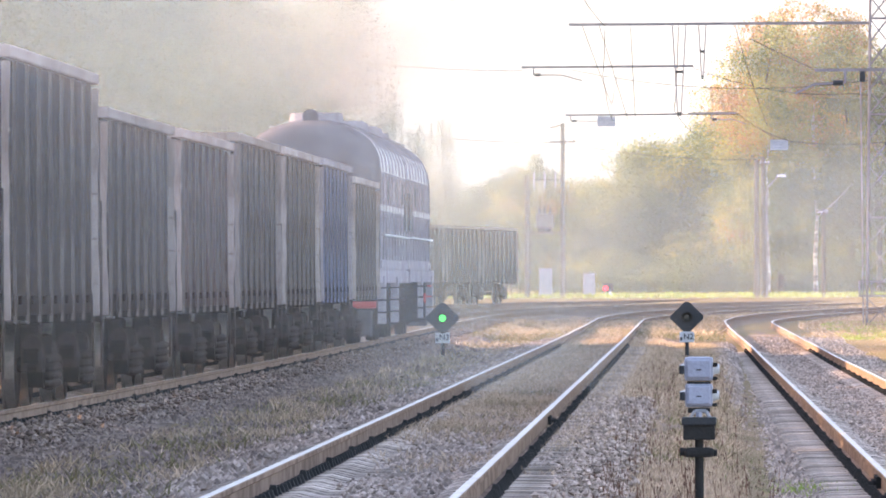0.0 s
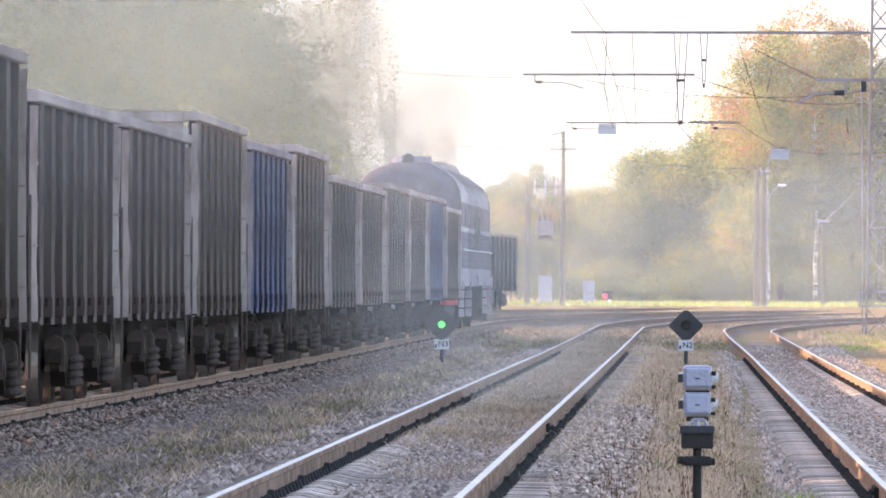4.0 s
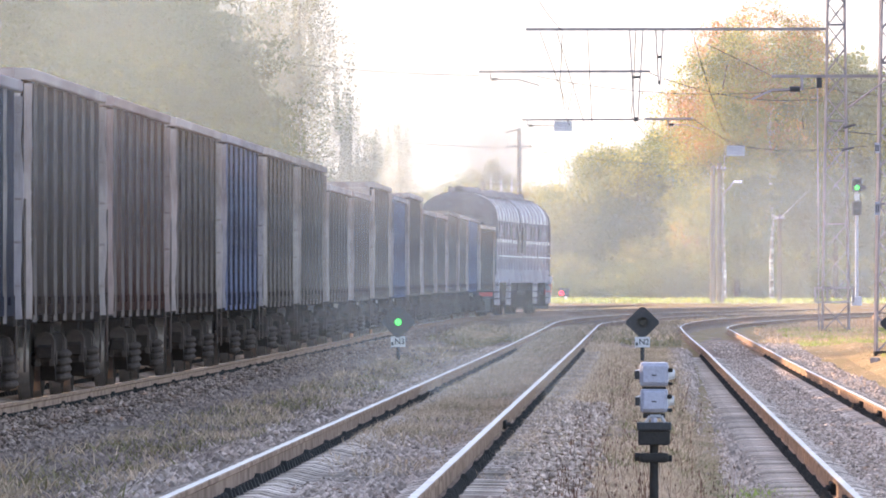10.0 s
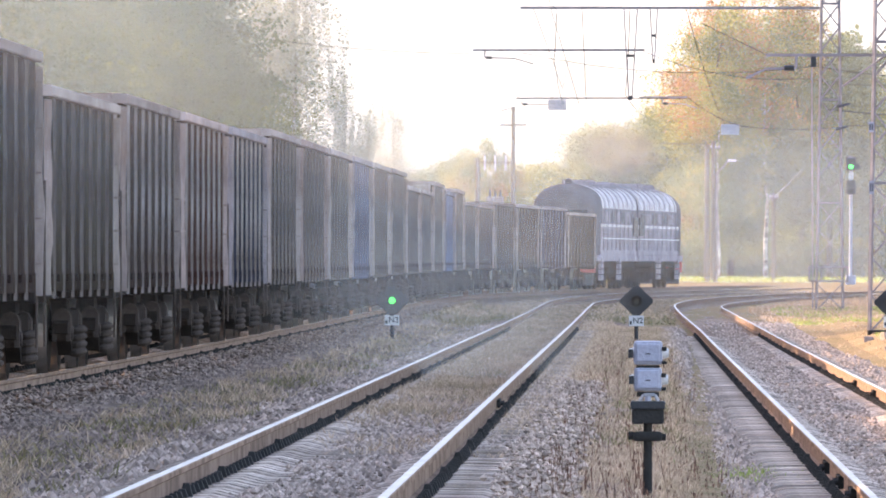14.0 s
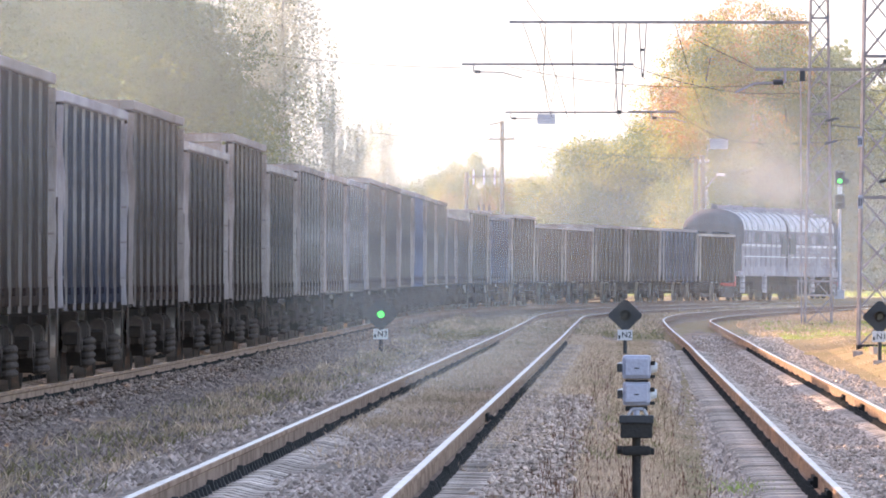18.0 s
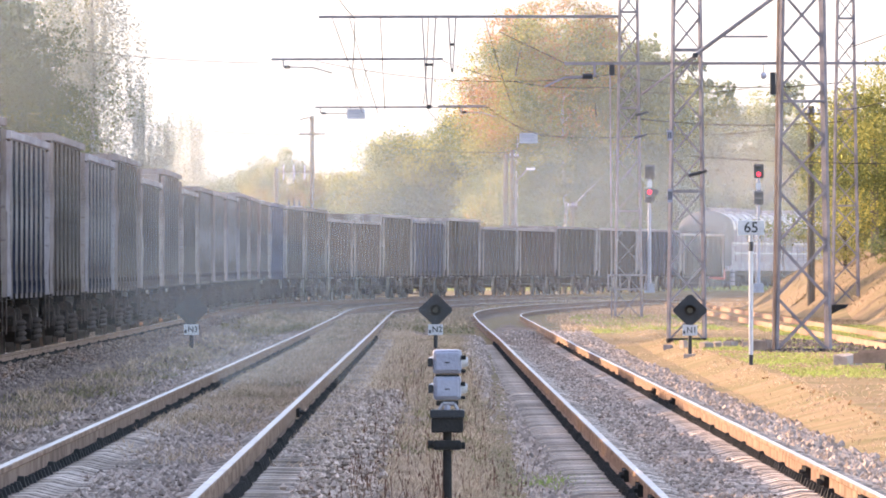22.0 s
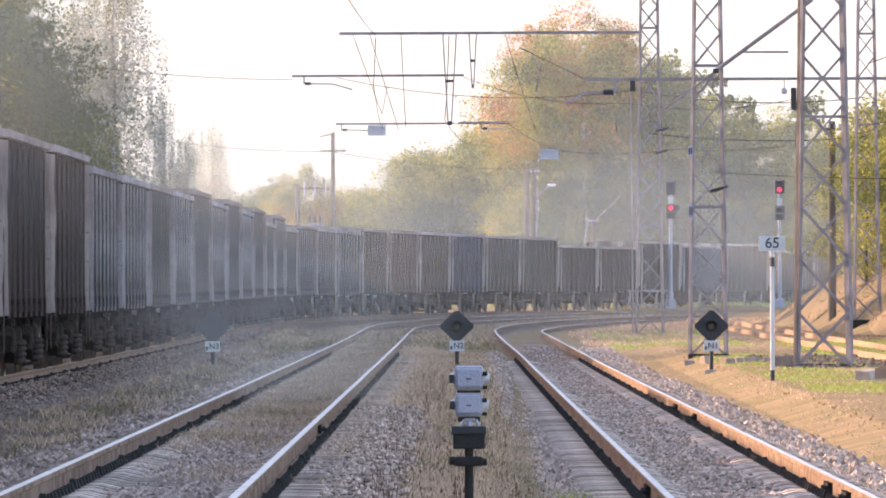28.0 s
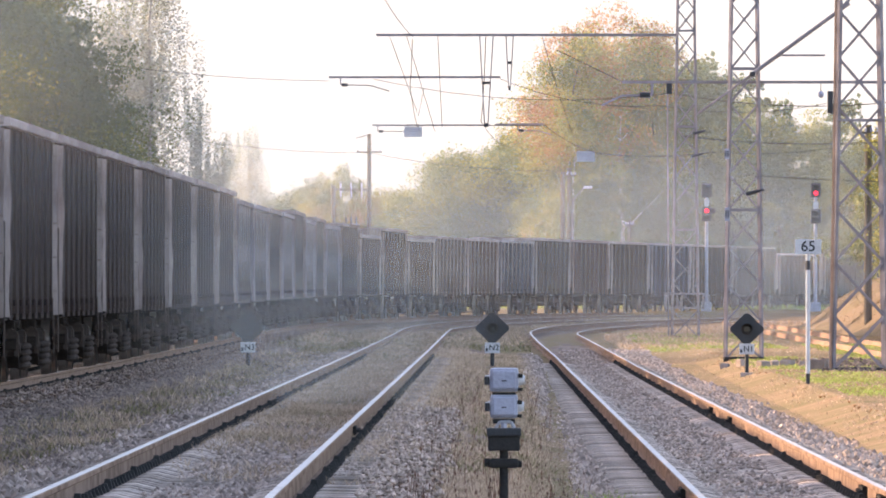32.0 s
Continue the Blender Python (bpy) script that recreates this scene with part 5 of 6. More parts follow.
T_POPLAR = trunk_mesh(15.5, 0.22, 1, 18, M_BARK, spread=3.0)
T_BIRCH = trunk_mesh(14.5, 0.17, 2, 16, M_BIRCH, spread=2.6)
T_SMALL = trunk_mesh(7.0, 0.10, 3, 10, M_BARK, spread=2.0, first=0.15)
T_BUSH = trunk_mesh(2.6, 0.06, 6, 8, M_BARK, spread=1.6, first=0.1)
T_PINE = trunk_mesh(15.0, 0.20, 4, 20, M_BARK, spread=2.4, lean=0.01)
C_YELLOW = leaf_mesh("crown_a", blobs_tall(16.5, 4.6, 11), 56000, 0.125, (M_OLIVE, M_YELLOW, M_ORANGE), (0.52, 0.38, 0.10), 11, hollow=0.2, crest=0.2)
C_ORANGE = leaf_mesh("crown_b", blobs_tall(17.0, 4.8, 12, 0.3), 56000, 0.125, (M_OLIVE, M_YELLOW, M_ORANGE), (0.50, 0.24, 0.26), 12, hollow=0.2, crest=0.35)
C_GREEN = leaf_mesh("crown_c", blobs_tall(16.5, 5.2, 13), 56000, 0.13, (M_GREEN, M_OLIVE, M_YELLOW), (0.5, 0.38, 0.12), 13, hollow=0.2)
C_DARK = leaf_mesh("crown_d", blobs_tall(16.5, 5.6, 14, 0.06, 20), 60000, 0.135, (M_GREEN, M_OLIVE, M_YELLOW), (0.62, 0.34, 0.04), 14, hollow=0.3)
C_BIRCH = leaf_mesh("crown_e", blobs_tall(16.0, 2.5, 15, 0.14, 26), 52000, 0.095, (M_BIRCHLEAF, M_OLIVE), (0.75, 0.25), 15, droop=1.9, clump=0.15, hollow=0.2, strand=44)
C_SMALL = leaf_mesh("crown_f", blobs_tall(7.5, 4.2, 16, 0.08, 12), 30000, 0.10, (M_OLIVE, M_GREEN, M_YELLOW), (0.5, 0.3, 0.2), 16, hollow=0.2)
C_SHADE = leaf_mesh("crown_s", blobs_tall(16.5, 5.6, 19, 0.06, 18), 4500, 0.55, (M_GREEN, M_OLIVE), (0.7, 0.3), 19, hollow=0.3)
C_FILL = leaf_mesh("crown_x", blobs_tall(16.5, 5.4, 23, 0.05, 20), 9000, 0.45, (M_GREEN, M_OLIVE, M_YELLOW), (0.55, 0.33, 0.12), 23, hollow=0.1)
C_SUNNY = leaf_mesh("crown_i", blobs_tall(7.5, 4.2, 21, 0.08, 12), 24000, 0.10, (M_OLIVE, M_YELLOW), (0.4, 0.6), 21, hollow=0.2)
C_BUSH = leaf_mesh("crown_g", blobs_tall(4.0, 4.4, 17, 0.05, 9), 10000, 0.125, (M_OLIVE, M_GREEN, M_YELLOW), (0.45, 0.35, 0.2), 17, hollow=0.2)
C_BUSH_DARK = leaf_mesh("crown_h", blobs_tall(3.2, 4.6, 18, 0.02, 9), 9000, 0.13, (M_GREEN, M_OLIVE), (0.7, 0.3), 18, hollow=0.2)

BIG = "autumn tree with green and yellow leaves beyond the curve"
for x, y, tr, cr, s, turn, label in (
    # the tall group behind the curve
    (2.0, 545, T_POPLAR, C_YELLOW, 1.0, 20, BIG), (2.9, 560, T_POPLAR, C_ORANGE, 1.05, 80, "tall tree with an orange crown beyond the curve"),
    (5.0, 548, T_BIRCH, C_ORANGE, 1.05, 200, "tall tree with an orange crown beyond the curve"), (7.4, 558, T_POPLAR, C_GREEN, 1.03, 10, BIG),
    (9.0, 550, T_POPLAR, C_GREEN, 0.95, 130, BIG), (2.0, 540, T_BIRCH, C_YELLOW, 0.78, 250, BIG), (10.4, 566, T_POPLAR, C_DARK, 0.88, 60, BIG),
    (12.6, 575, T_POPLAR, C_GREEN, 0.80, 300, BIG), (3.2, 570, T_BIRCH, C_GREEN, 0.85, 170, BIG), (6.2, 575, T_POPLAR, C_DARK, 1.0, 95, BIG),
    # lower trees to the right, in the distance
    (16.5, 610, T_POPLAR, C_DARK, 0.80, 33, BIG), (19.5, 625, T_POPLAR, C_GREEN, 0.82, 190, BIG), (22.5, 615, T_POPLAR, C_GREEN, 0.74, 77, BIG),
    (25.5, 625, T_POPLAR, C_ORANGE, 0.74, 140, BIG), (28.5, 600, T_POPLAR, C_DARK, 0.70, 220, BIG), (14.5, 640, T_POPLAR, C_GREEN, 0.86, 280, BIG), (34.0, 640, T_BIRCH, C_BIRCH, 0.72, 15, BIG),
    # the dark wood on the left
    (-24.5, 300, T_PINE, C_DARK, 1.05, 0, ""), (-21.5, 318, T_PINE, C_DARK, 1.0, 110, ""), (-27.0, 325, T_PINE, C_GREEN, 1.05, 210, ""), (-19.6, 335, T_PINE, C_DARK, 0.86, 50, ""),
    (-23.2, 340, T_PINE, C_DARK, 1.05, 300, ""), (-28.5, 345, T_PINE, C_DARK, 1.1, 170, ""), (-20.6, 352, T_PINE, C_DARK, 0.78, 260, ""), (-30.0, 310, T_PINE, C_DARK, 1.05, 20, ""),
    (-25.6, 362, T_PINE, C_YELLOW, 1.05, 140, ""), (-21.8, 372, T_PINE, C_DARK, 0.86, 60, ""), (-33.0, 350, T_PINE, C_DARK, 1.1, 240, ""), (-29.8, 378, T_PINE, C_DARK, 1.08, 320, ""), (-36, 385, T_PINE, C_GREEN, 1.1, 75, ""),
    # birches against the sky
    (-18.0, 400, T_BIRCH, C_BIRCH, 1.12, 40, "tall pale birch with drooping thin leaves"), (-15.7, 404, T_BIRCH, C_BIRCH, 0.66, 190, "lower birch with drooping thin leaves"),
    (-19.4, 406, T_BIRCH, C_BIRCH, 0.98, 280, "tall pale birch with drooping thin leaves"), (-16.6, 498, T_BIRCH, C_BIRCH, 0.66, 100, "distant pale birch with thin leaves"), (-18.4, 505, T_BIRCH, C_BIRCH, 0.62, 10, "distant pale birch with thin leaves"),
):
    tree(x, y, label or "dark green forest tree with turning leaves", tr, cr, s, turn)
# the wood beside the line whose shade lies over the tracks
for i in range(15):
    y = 40 + i * 10.5
    tree(-22.0 - 1.6 * math.sin(i * 2.1), y, "dark green forest tree beside the line", T_PINE, C_SHADE, 0.52 + 0.03 * math.sin(i * 1.7), i * 47)
# deeper rows that close the gaps of the woods
for x, y, s, turn in ((-24, 395, 1.0, 0), (-28, 410, 1.1, 70), (-33, 400, 1.15, 140), (-38, 420, 1.2, 210), (-26.5, 430, 0.95, 280), (-31, 440, 1.1, 350), (-43, 410, 1.2, 20), (-36, 450, 1.2, 90),
                      (3.4, 590, 0.92, 160), (5.0, 600, 1.05, 230), (7.4, 595, 1.05, 300), (10.0, 605, 1.0, 10), (13.0, 612, 0.95, 80), (5.6, 585, 0.95, 150), (8.2, 588, 1.0, 220), (17.5, 650, 0.9, 290), (22, 655, 0.9, 0), (27, 650, 0.85, 70), (32, 655, 0.8, 140)):
    tree(x, y, "hazy tree in the depth of the wood", T_PINE, C_FILL, s, turn, group="deep wood")
# far woods that rise towards the tall group
for i in range(17):
    f = i / 16
    tree(-13.5 + 12.0 * f, 640 + 12 * math.sin(i * 2.3), "hazy autumn tree in the far wood", T_SMALL, C_SMALL, 0.75 + 0.95 * f + 0.10 * math.sin(i * 1.9), i * 53, group="far woods")
for i in range(14):
    f = i / 13
    tree(-14.0 + 14.5 * f, 672 + 5 * math.sin(i * 1.7), "hazy tree in the depth of the far wood", T_PINE, C_FILL, 0.30 + 0.36 * f + 0.03 * math.sin(i * 2.9), i * 67, group="far woods")
for i in range(7):
    tree(-23 + 1.35 * i, 655 + 6 * math.sin(i * 3.0), "hazy yellow tree in the far wood", T_SMALL, C_SMALL, (0.95, 1.0, 1.05, 0.9, 1.12, 1.05, 0.72)[i], i * 41, group="far woods")
for i in range(16):
    f = i / 15
    tree(-13.0 + 12.5 * f, 655 + 6 * math.sin(i * 1.9), "hazy autumn tree in the far wood", T_SMALL, C_SMALL, 0.72 + 0.85 * f + 0.08 * math.sin(i * 2.4), i * 71 + 20, group="far woods")
# undergrowth beyond the curve
for i in range(22):
    x = -8 + 1.75 * i
    tree(x, 560 + 8 * math.sin(i * 1.3), "dense green bush at the wood's edge", T_BUSH, C_BUSH_DARK if i % 3 else C_BUSH, 0.75 + 0.25 * math.sin(i * 2.7), i * 61, "bush", "undergrowth", "bush")
for x, y, s in ((-14.2, 590, 1.5), (-13.2, 596, 1.7), (-15.4, 600, 1.6)):
    tree(x, y, "yellowing autumn tree behind the poles", T_SMALL, C_YELLOW, 0.33 * s, x * 40, "bush", "undergrowth", "bush")
# bushes on the bank
for x, y, s, c in ((15.6, 322, 0.95, C_SUNNY), (17.2, 318, 0.9, C_SUNNY), (14.2, 345, 0.8, C_SUNNY), (16.4, 345, 0.9, C_BUSH), (18.6, 335, 0.9, C_SUNNY), (19.5, 360, 1.0, C_SUNNY), (15.0, 300, 0.45, C_BUSH)):
    tree(x, y, "yellow-green bush on the grassy bank", T_BUSH if c is C_BUSH else T_SMALL, c, s, x * 77, "bush", "bank bushes", "bush")


# ---- grass, weeds and stones ----
def strands(name, spots, height, width, mat, label, seed, category="grass", lean=0.35, head_size=0.0):
    """Blades of grass at (x, y) spots: thin bent triangles in one mesh."""
    r = np.random.default_rng(seed)
    n = len(spots)
    h = height * (0.45 + r.random(n) * 0.9)
    z = np.array([ground_z(x, y) for x, y in spots]) + spots_lift(spots)
    a = r.random(n) * 6.283
    base = np.stack([spots[:, 0], spots[:, 1], z], 1)
    side = np.stack([np.cos(a), np.sin(a), np.zeros(n)], 1) * (width * (0.6 + 0.8 * r.random(n)))[:, None]
    tip = base + np.stack([r.normal(size=n) * lean * h, r.normal(size=n) * lean * h, h], 1)
    mid = base * 0.5 + tip * 0.5 + np.stack([np.zeros(n), np.zeros(n), h * 0.12], 1)
    verts = np.stack([base - side, base + side, mid + side * 0.7, mid - side * 0.7, tip], 1).reshape(-1, 3)
    k = np.arange(n) * 5
    faces = np.concatenate([np.stack([k, k + 1, k + 2, k + 3], 1)]).tolist() + np.stack([k + 3, k + 2, k + 4], 1).tolist()
    if head_size:
        # a dark seed head on each stalk
        octa = np.array([(1, 0, 0), (0, 1, 0), (-1, 0, 0), (0, -1, 0), (0, 0, 3.2), (0, 0, -3.2)], float) * head_size
        heads = (tip[:, None] + octa[None] * (0.6 + 0.8 * r.random((n, 1, 1)))).reshape(-1, 3)
        f = np.array([(0, 1, 4), (1, 2, 4), (2, 3, 4), (3, 0, 4), (1, 0, 5), (2, 1, 5), (3, 2, 5), (0, 3, 5)])
        faces = faces + (f[None] + (np.arange(n) * 6 + len(verts))[:, None, None]).reshape(-1, 3).tolist()
        verts = np.concatenate([verts, heads])
    tagged(link(name, raw(name, verts, faces, mat)), label, category, kind="stuff")


def bed_top(x, y):
    """Height of the ballast above the ground, or nothing."""
    best = 0.0
    for line in LINES:
        lx, _, lz, _, _ = line.spot(y)
        d = abs(x - lx)
        if d < 2.6:
            top = lz - 0.235 - max(0.0, d - 1.7) * 0.19 if y < line.bend + 10 else -9
            best = max(best, top - ground_z(x, y))
    return best


def spots_lift(spots):
    return np.array([bed_top(x, y) for x, y in spots]) - 0.01


def patchy(n, x0, x1, y0, y1, seed, scale=0.5, cut=0.0, slant=-0.0057, power=1.7, thin=0.0):
    """Points in a strip along the tracks, thick in patches; nearer ground is set more densely."""
    r = np.random.default_rng(seed)
    out = []
    while len(out) < n:
        f = r.random() ** power
        y = y0 + (y1 - y0) * f
        x = x0 + (x1 - x0) * r.random() + slant * y + 0.05 * r.normal() + 0.16 * noise.noise((y * 0.13, seed, 4.0))
        if noise.noise((x * scale * 2, y * scale * 0.35, seed)) + 0.35 * r.normal() > cut + (1 - smooth(y0, y0 + thin, y) if thin else 0.0):
            out.append((x, y))
    return np.array(out)


strands("dry_grass", patchy(42000, -3.15, -1.40, 72, 290, 21, cut=-0.1, thin=28), 0.10, 0.009, M_DRY, "short dry grass between the rails", 1, lean=0.7)
strands("dry_grass", patchy(60000, -0.72, 0.85, 52, 230, 22, cut=-0.15), 0.065, 0.004, M_DRY, "dry autumn grass between two tracks", 2, lean=0.7)
strands("dry_grass", patchy(6000, -0.8, 0.9, 48, 62, 32, cut=-0.3), 0.09, 0.005, M_DRY, "pale dry grass at the post's foot", 12, lean=0.7)
strands("dry_grass", patchy(4500, -5.7, -4.2, 60, 290, 23, cut=0.5), 0.12, 0.009, M_DRY, "sparse dry grass on the stones", 3, lean=0.7)
strands("low_weeds", patchy(3000, -5.6, -4.0, 60, 270, 28, cut=0.45), 0.10, 0.010, M_HERB, "olive weeds on the stones", 8, lean=0.8)
strands("low_weeds", patchy(15000, -3.15, -1.40, 76, 285, 29, cut=0.0, thin=30), 0.08, 0.010, M_HERB, "olive weeds between the rails", 9, lean=0.8)
strands("low_weeds", patchy(1500, -0.85, 0.8, 80, 220, 33, cut=0.2), 0.08, 0.010, M_HERB, "olive weeds in the dry strip", 13, lean=0.8)
strands("weed_stalks", patchy(800, -0.7, 0.8, 54, 170, 24, cut=0.05), 0.21, 0.0035, M_WEED, "rusty dry weed stalks with dark seed heads", 4, "weeds", 0.25, 0.0055)
strands("dry_grass", patchy(26000, 4.6, 14, 90, 300, 25, cut=0.0), 0.04, 0.010, M_DRY, "trodden dry grass on open ground", 5, lean=0.9)
strands("turf", patchy(20000, 5.9, 11.0, 140, 225, 26, cut=0.22, scale=0.3), 0.05, 0.012, M_TURF, "patches of green turf by the masts", 6, lean=0.9)
strands("bank_grass", patchy(46000, 11.0, 25, 225, 420, 27, cut=-0.4, slant=0.0, power=1.0), 0.06, 0.012, M_BANK, "dry grass on the bank", 7, lean=0.9)
strands("verge_grass", patchy(9000, -22, 24, 492, 560, 31, cut=-0.4, slant=0.0, power=1.0), 0.25, 0.03, M_TURF, "green verge below the woods", 10)
def beside(line, n, s0, s1, o0, o1, seed, cut=-0.1):
    """Points along the bend of a track, in patches."""
    r = np.random.default_rng(seed)
    out = []
    while len(out) < n:
        p = line.at(s0 + (s1 - s0) * r.random(), o0 + (o1 - o0) * r.random())
        if noise.noise((p.x * 0.8, p.y * 0.15, seed)) + 0.35 * r.normal() > cut:
            out.append((p.x, p.y))
    return np.array(out)


strands("bend_grass", beside(MID_LINE, 16000, 262, 430, -3.6, 3.4, 61), 0.16, 0.016, M_DRY, "dry grass along the bend", 21, lean=0.7)
strands("bend_grass", beside(RIGHT_LINE, 9000, 262, 420, 1.7, 6.0, 62), 0.12, 0.016, M_DRY, "dry grass inside the bend", 22, lean=0.7)
strands("bend_weeds", beside(MID_LINE, 6000, 240, 420, -3.8, 3.4, 63, 0.1), 0.14, 0.018, M_HERB, "olive weeds along the bend", 23, lean=0.8)
strands("turf", beside(RIGHT_LINE, 7000, 255, 330, 2.5, 6.5, 64, 0.1), 0.08, 0.016, M_TURF, "green turf by the far mast", 24, lean=0.9)
strands("turf", patchy(14000, 8.0, 14.0, 214, 275, 66, cut=0.0, scale=0.3, slant=0.0, power=1.0), 0.06, 0.014, M_TURF, "green turf at the foot of the bank", 26, lean=0.9)
strands("green_tuft", np.array([(0.62 + 0.22 * rng.normal(), 77 + 1.6 * rng.normal()) for _ in range(400)]), 0.07, 0.010, M_TURF, "low green tuft among grey stones", 11)


def stones(name, spots, size, mat, label, seed, pile=0.0):
    """Broken stones: jittered eight-sided lumps in one mesh."""
    r = np.random.default_rng(seed)
    n = len(spots)
    z = np.array([ground_z(x, y) for x, y in spots]) + spots_lift(spots)
    base = np.stack([spots[:, 0], spots[:, 1], z + size * 0.25 + pile * r.random(n)], 1)
    octa = np.array([(1, 0, 0), (0, 1, 0), (-1, 0, 0), (0, -1, 0), (0, 0, 0.8), (0, 0, -0.8)], float)
    v = octa[None] * (size * (0.5 + 0.9 * r.random((n, 1, 1)))) * (0.6 + 0.8 * r.random((n, 6, 1)))
    a = r.random(n) * 6.283
    c, s = np.cos(a)[:, None], np.sin(a)[:, None]
    x, y = v[:, :, 0] * c - v[:, :, 1] * s, v[:, :, 0] * s + v[:, :, 1] * c
    v = np.stack([x, y, v[:, :, 2]], 2) + base[:, None]
    f = np.array([(0, 1, 4), (1, 2, 4), (2, 3, 4), (3, 0, 4), (1, 0, 5), (2, 1, 5), (3, 2, 5), (0, 3, 5)])
    faces = (f[None] + (np.arange(n) * 6)[:, None, None]).reshape(-1, 3).tolist()
    tagged(link(name, raw(name, v.reshape(-1, 3), faces, mat)), label, "stones", kind="stuff")


stones("ballast_stones", patchy(9000, -7.60, -6.85, 80, 300, 51, cut=-0.6, power=1.5, slant=-0.0028), 0.036, M_STONE_DARK, "dark crushed stones against the main rail", 11, 0.10)
stones("ballast_stones", patchy(27000, -7.2, -4.0, 55, 230, 41, cut=-0.6, power=1.9), 0.034, M_STONE_DARK, "grey crushed stones between the tracks", 1)
stones("ballast_stones", patchy(9000, -2.62, -1.78, 44, 110, 42, cut=-0.15, power=1.4), 0.028, M_STONE, "grey crushed stones between the rails", 2, 0.045)
strands("dry_grass", patchy(17000, -1.42, -0.68, 70, 290, 34, cut=-0.1, thin=16), 0.09, 0.007, M_DRY, "dry grass crowding the rail", 14, lean=0.7)
stones("ballast_stones", patchy(3500, -1.34, -0.92, 62, 120, 50, cut=-0.2, power=1.2, thin=16), 0.028, M_STONE, "grey crushed stones over the sleeper ends", 10, 0.06)
stones("ballast_stones", patchy(8000, -0.98, -0.45, 44, 115, 43, cut=-0.6, power=1.5), 0.027, M_STONE, "grey crushed stones beside the track", 3, 0.09)
stones("ballast_stones", patchy(17000, 2.02, 2.86, 50, 260, 44, cut=-0.5, power=1.8), 0.026, M_STONE, "grey crushed stones between the rails", 4, 0.05)
stones("ballast_stones", patchy(12000, 3.42, 4.5, 60, 260, 45, cut=-0.6, power=1.8), 0.050, M_STONE, "grey crushed stones on the shoulder", 5)
stones("ballast_stones", patchy(7000, 0.72, 1.17, 50, 230, 46, cut=-0.4, power=1.7), 0.048, M_STONE, "grey crushed stones beside weeds", 6)
stones("ballast_stones", patchy(9000, -4.5, -3.15, 48, 230, 48, cut=-0.3, power=1.8), 0.042, M_STONE, "grey crushed stones beside the middle track", 8)
stones("leaf_litter", patchy(3500, 4.6, 12.5, 80, 240, 49, cut=-0.2, slant=0.0, power=1.4), 0.020, M_ORANGE, "fallen leaves on open ground", 9)
stones("rubble", patchy(3200, 5.9, 13, 186, 216, 47, cut=-0.1, slant=0.0, power=1.0), 0.062, M_RUBBLE, "dark rubble beside the siding", 7)


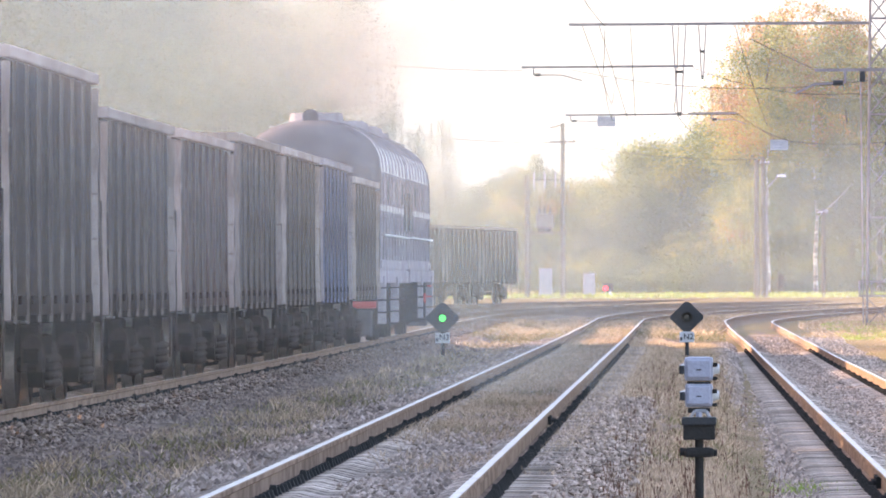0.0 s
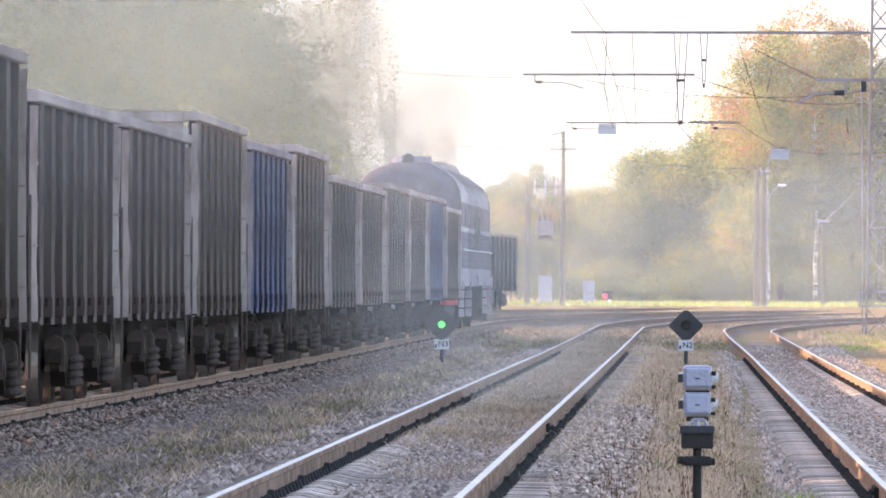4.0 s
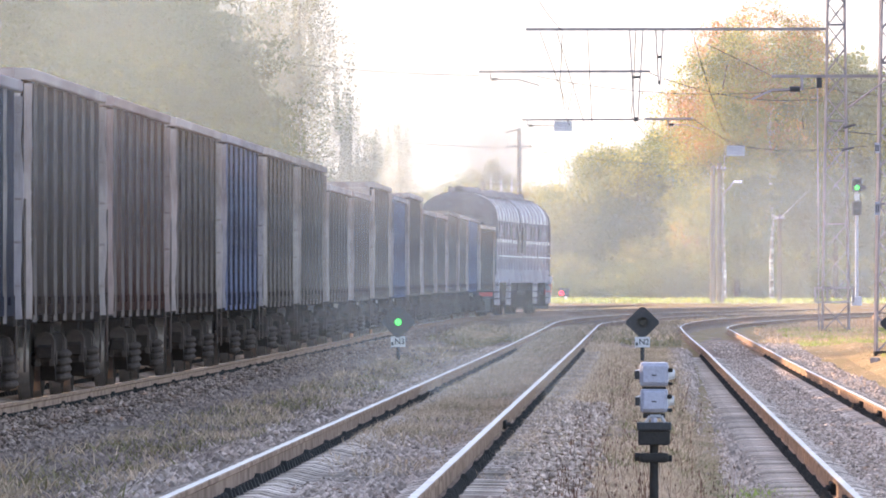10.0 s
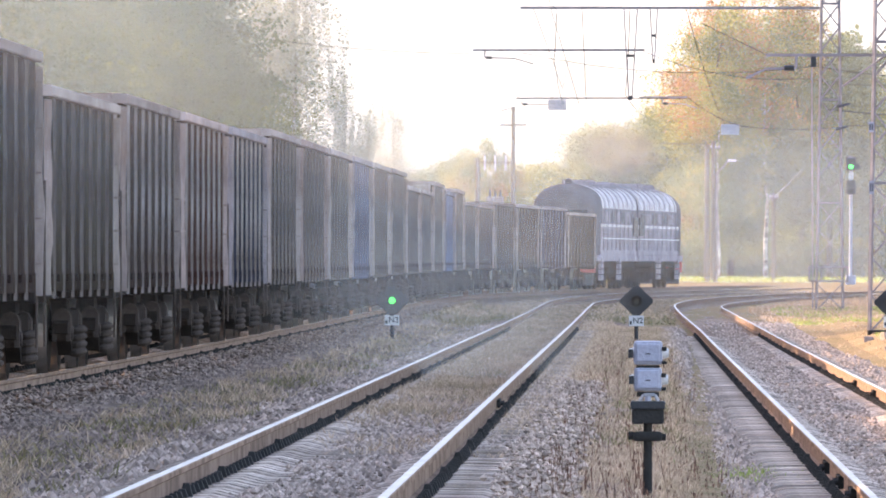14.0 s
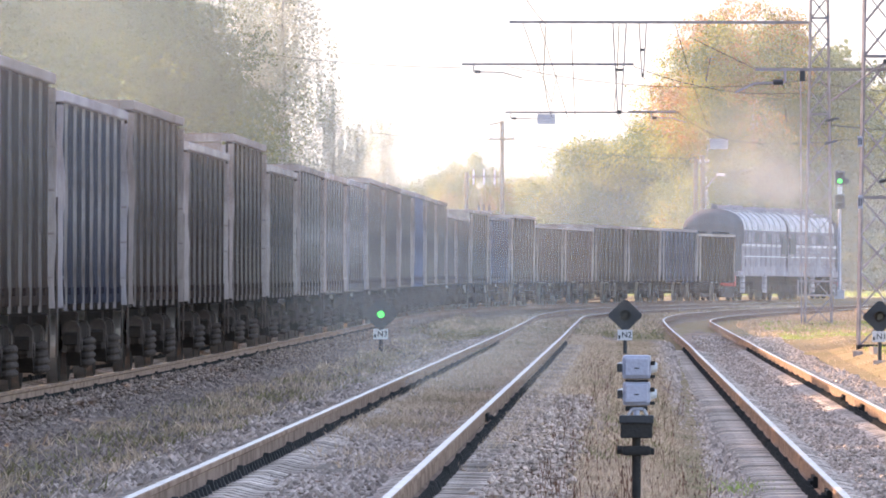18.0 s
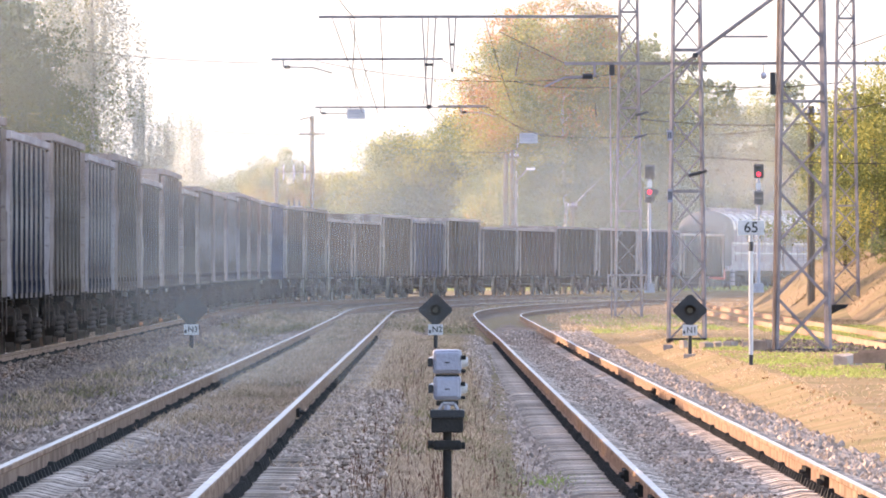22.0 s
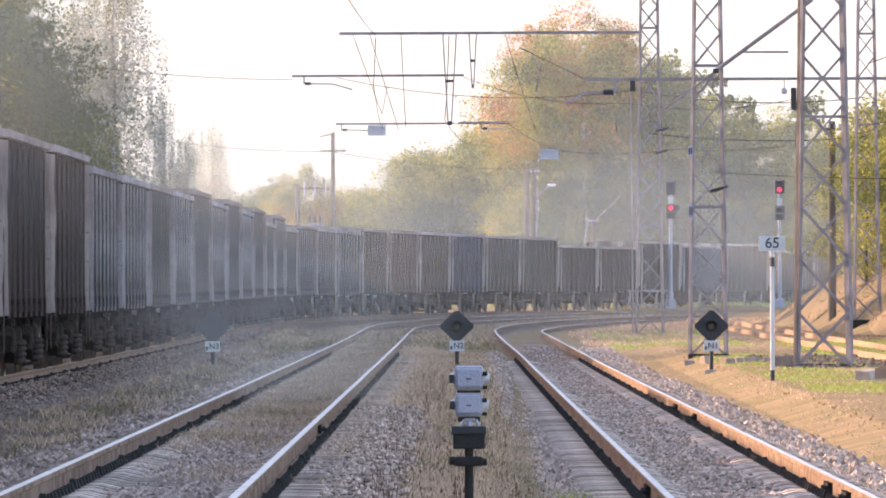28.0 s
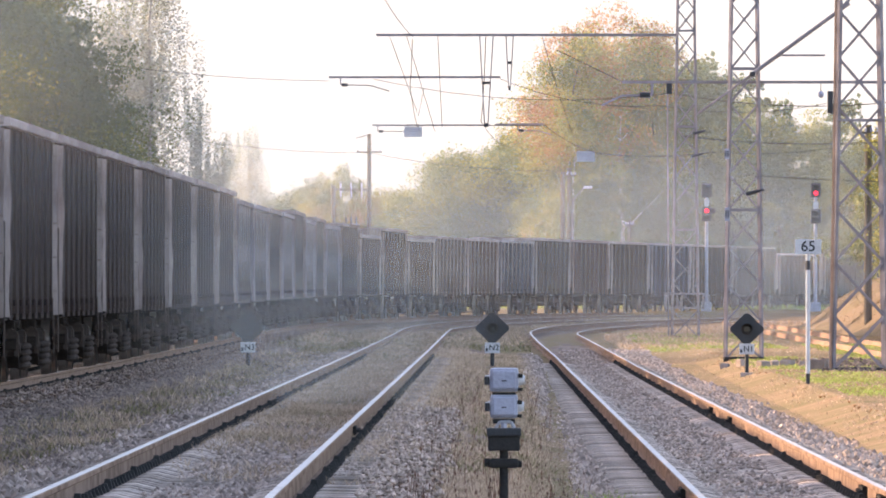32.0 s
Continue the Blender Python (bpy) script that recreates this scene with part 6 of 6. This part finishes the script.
# ---- sleepers and fastenings ----
def sleepers():
    me = bmesh.new()
    pts = [(-1.35, 0.0), (-1.35, 0.13), (-1.25, 0.155), (-0.55, 0.165), (-0.4, 0.13), (0.4, 0.13), (0.55, 0.165), (1.25, 0.155), (1.35, 0.13), (1.35, 0.0)]
    a = [me.verts.new((px, -0.125, pz)) for px, pz in pts]
    b = [me.verts.new((px, 0.125, pz)) for px, pz in pts]
    me.faces.new(a), me.faces.new(b[::-1])
    for i in range(len(pts)):
        k = (i + 1) % len(pts)
        me.faces.new((a[i], b[i], b[k], a[k]))
    bmesh.ops.recalc_face_normals(me, faces=me.faces)
    me = mesh("sleeper", me, M_SLEEPER)
    q = random.Random(5)
    for line, start, name in ((MID_LINE, 43, "middle_track_sleepers"), (RIGHT_LINE, 55, "side_track_sleepers"), (TRAIN_LINE, 80, "main_track_sleepers")):
        bed = tagged(new(name), "concrete sleepers under rusty rails", "sleepers", kind="structure")
        clips = bmesh.new()
        cv, cf = [], []
        for i in range(300):
            s = start + i * 0.545
            x, y, z, h, c = line.spot(s)
            m = Matrix.Translation((x, y, z - 0.335)) @ Euler((q.uniform(-0.01, 0.01), q.uniform(-0.008, 0.008), -h + q.uniform(-0.02, 0.02))).to_matrix().to_4x4()
            link("sleeper", me, bed, m)
            for off in (-0.796, 0.796):
                for side in (-1, 1):
                    o = off + side * 0.105
                    up = 0.06 if i % 9 else 0.085
                    for dx, dy, dz in ((-0.045, -0.06, -0.01), (0.045, -0.06, -0.01), (0.045, 0.06, -0.01), (-0.045, 0.06, -0.01), (-0.02, -0.04, up), (0.02, -0.04, up), (0.02, 0.04, up), (-0.02, 0.04, up)):
                        cv.append(line.at(s + dy, o + dx, -0.17 + dz))
                    k = len(cv) - 8
                    cf += [(k, k + 1, k + 5, k + 4), (k + 1, k + 2, k + 6, k + 5), (k + 2, k + 3, k + 7, k + 6), (k + 3, k, k + 4, k + 7), (k + 4, k + 5, k + 6, k + 7)]
        clips.free()
        tagged(link("rail_fastenings", raw("rail_fastenings", cv, cf, M_IRON), bed), kind="stuff")
    # joint bars that stand out on the inner rail faces
    for line, off, spots in ((RIGHT_LINE, 0.796, (61.5, 66, 72.5, 76, 118, 128)), (RIGHT_LINE, -0.796, (66, 70, 75)), (MID_LINE, 0.796, (92.5,))):
        for s in spots:
            x, y, z, h, c = line.spot(s)
            t = thing("joint_bar", 0, 0, 0, "dark bolted joint bar on a rail", "joint bar", "joint bars")
            t.matrix_basis = Matrix.Translation(line.at(s, off, -0.18)) @ Euler((0, 0, -h)).to_matrix().to_4x4()
            for side in (-1, 1):
                part("fishplate", fresh(box, side * 0.014, -0.4, 0.035, side * 0.05, 0.4, 0.125, 0.006), M_IRON, t)
                for k in (-0.3, -0.1, 0.1, 0.3):
                    part("bolt", fresh(tube, (side * 0.05, k, 0.08), (side * 0.085, k, 0.08), 0.02, None, 6), M_IRON, t)


sleepers()


# ---- exhaust smoke and added haze sheets ----
PUFFS = []  # (thing, way of moving)


def puff(x, y, z, wide, high, mat, seed, label):
    """Smoke clouds and added haze sheets: each a bulging see-through veil."""
    t = thing("smoke_puff", x, y, z, label, "smoke", "exhaust smoke")
    q = random.Random(seed)
    for layer in range(1):
        bm = bmesh.new()
        uv = bm.loops.layers.uv.new("UVMap")
        nx, nz = 18, 16
        w, h = wide * q.uniform(0.8, 1.15), high * q.uniform(0.8, 1.15)
        ox, oz, oy = q.uniform(-0.05, 0.05) * wide, q.uniform(-0.05, 0.05) * high, 0.0
        grid = [[bm.verts.new((ox + (i / nx - 0.5) * w, oy + 1.6 * ((i / nx - 0.5) ** 2 + (j / nz - 0.5) ** 2) * 2 + 0.4 * noise.noise((i * 0.5, j * 0.5, seed + layer)), oz + (j / nz - 0.5) * h)) for i in range(nx + 1)] for j in range(nz + 1)]
        for j in range(nz):
            for i in range(nx):
                if math.hypot((i + 0.5) / nx - 0.5, (j + 0.5) / nz - 0.5) > 0.5:
                    continue
                f = bm.faces.new((grid[j][i], grid[j][i + 1], grid[j + 1][i + 1], grid[j + 1][i]))
                f.smooth = True
                for lp, (a, c) in zip(f.loops, ((i, j), (i + 1, j), (i + 1, j + 1), (i, j + 1))):
                    lp[uv].uv = (a / nx, c / nz)
        bmesh.ops.delete(bm, geom=[v for v in bm.verts if not v.link_faces], context="VERTS")
        part("smoke_sheet", bm, mat, t)
    return t


def build_smoke():
    # smoke left over the wood, plus an added dim haze sheet; both drift away
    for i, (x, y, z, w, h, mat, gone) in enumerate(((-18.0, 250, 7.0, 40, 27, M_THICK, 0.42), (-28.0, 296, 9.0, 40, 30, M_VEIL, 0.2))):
        PUFFS.append((puff(x, y, z, w, h, mat, i, "dim sheet of smoke and haze added before the wood"), "drift", (x, y, z), (-gone, 0.2, 0.06)))
    # added veils before the near train: early fumes, and haze lifting its dark tones
    PUFFS.append((puff(-6.0, 82, 4.4, 13, 9, M_TRAIN_VEIL, 70, "thin veil of fumes and haze added before the goods train"), "drift", (-6.0, 82, 4.4), (-0.03, 0.0, 0.0)))
    PUFFS.append((puff(-6.0, 84, 2.4, 11, 8, M_TRAIN_VEIL, 71, "thin veil of fumes and haze added before the goods train"), "drift", (-6.0, 84, 2.4), (-1.4, 0.0, 0.0)))
    # the plume that rides over the engine
    for i, (ahead, side, z, w, h, mat) in enumerate(((22, 0.2, 6.2, 4.4, 3.6, M_SMOKE), (15, -0.6, 8.2, 9, 8, M_PLUME))):
        PUFFS.append((puff(0, 200, 5, w, h, mat, 20 + i, "grey exhaust smoke rising from the engine"), "ride", (ahead, side, z), None))
    # added sheets that paint haze over the line and woods, deeper with distance
    for i, (x, y, z, w, h, mat) in enumerate(((-3.2, 120, 1.7, 7.0, 6.5, M_HAZE), (3.2, 235, 1.8, 19, 9, M_LANE), (14.0, 490, 7.0, 210, 90, M_FAR_HAZE))):
        PUFFS.append((puff(x, y, z, w, h, mat, 40 + i, "added sheet imitating haze over the line and woods"), "drift", (x, y, z), (0.01, 0.02, 0.005)))


build_smoke()


# ---- movement ----
def motions():
    for ob, ahead, reach, about in TRAIN:
        walk(ob, [(t, on_track(TRAIN_LINE, head(t) + ahead, reach, about)) for t in (0, 2, 4, 6, 8, 10, 12, 14, 16, 18, 20, 22, 24, 26, 28, 30, 32)])
    for ob, way, spot, speed in PUFFS:
        if way == "drift":
            walk(ob, [(t, pose(*(p + v * t for p, v in zip(spot, speed)))) for t in (0, 16, 32)])
        else:
            walk(ob, [(t, Matrix.Translation(TRAIN_LINE.at(head(t) + spot[0], spot[1], spot[2]))) for t in range(0, 33, 2)])
    # an added disc slides over a lens, or off it, instead of a switch
    for cover, y, z, drop, slide, shut in LENS_COVERS:
        over, aside = pose(0, y, z), pose(slide, y, z + drop)
        a, b = (aside, over) if shut == "after" else (over, aside)
        walk(cover, [(0, a), (21.6, a), (21.8, b), (32, b)])


motions()
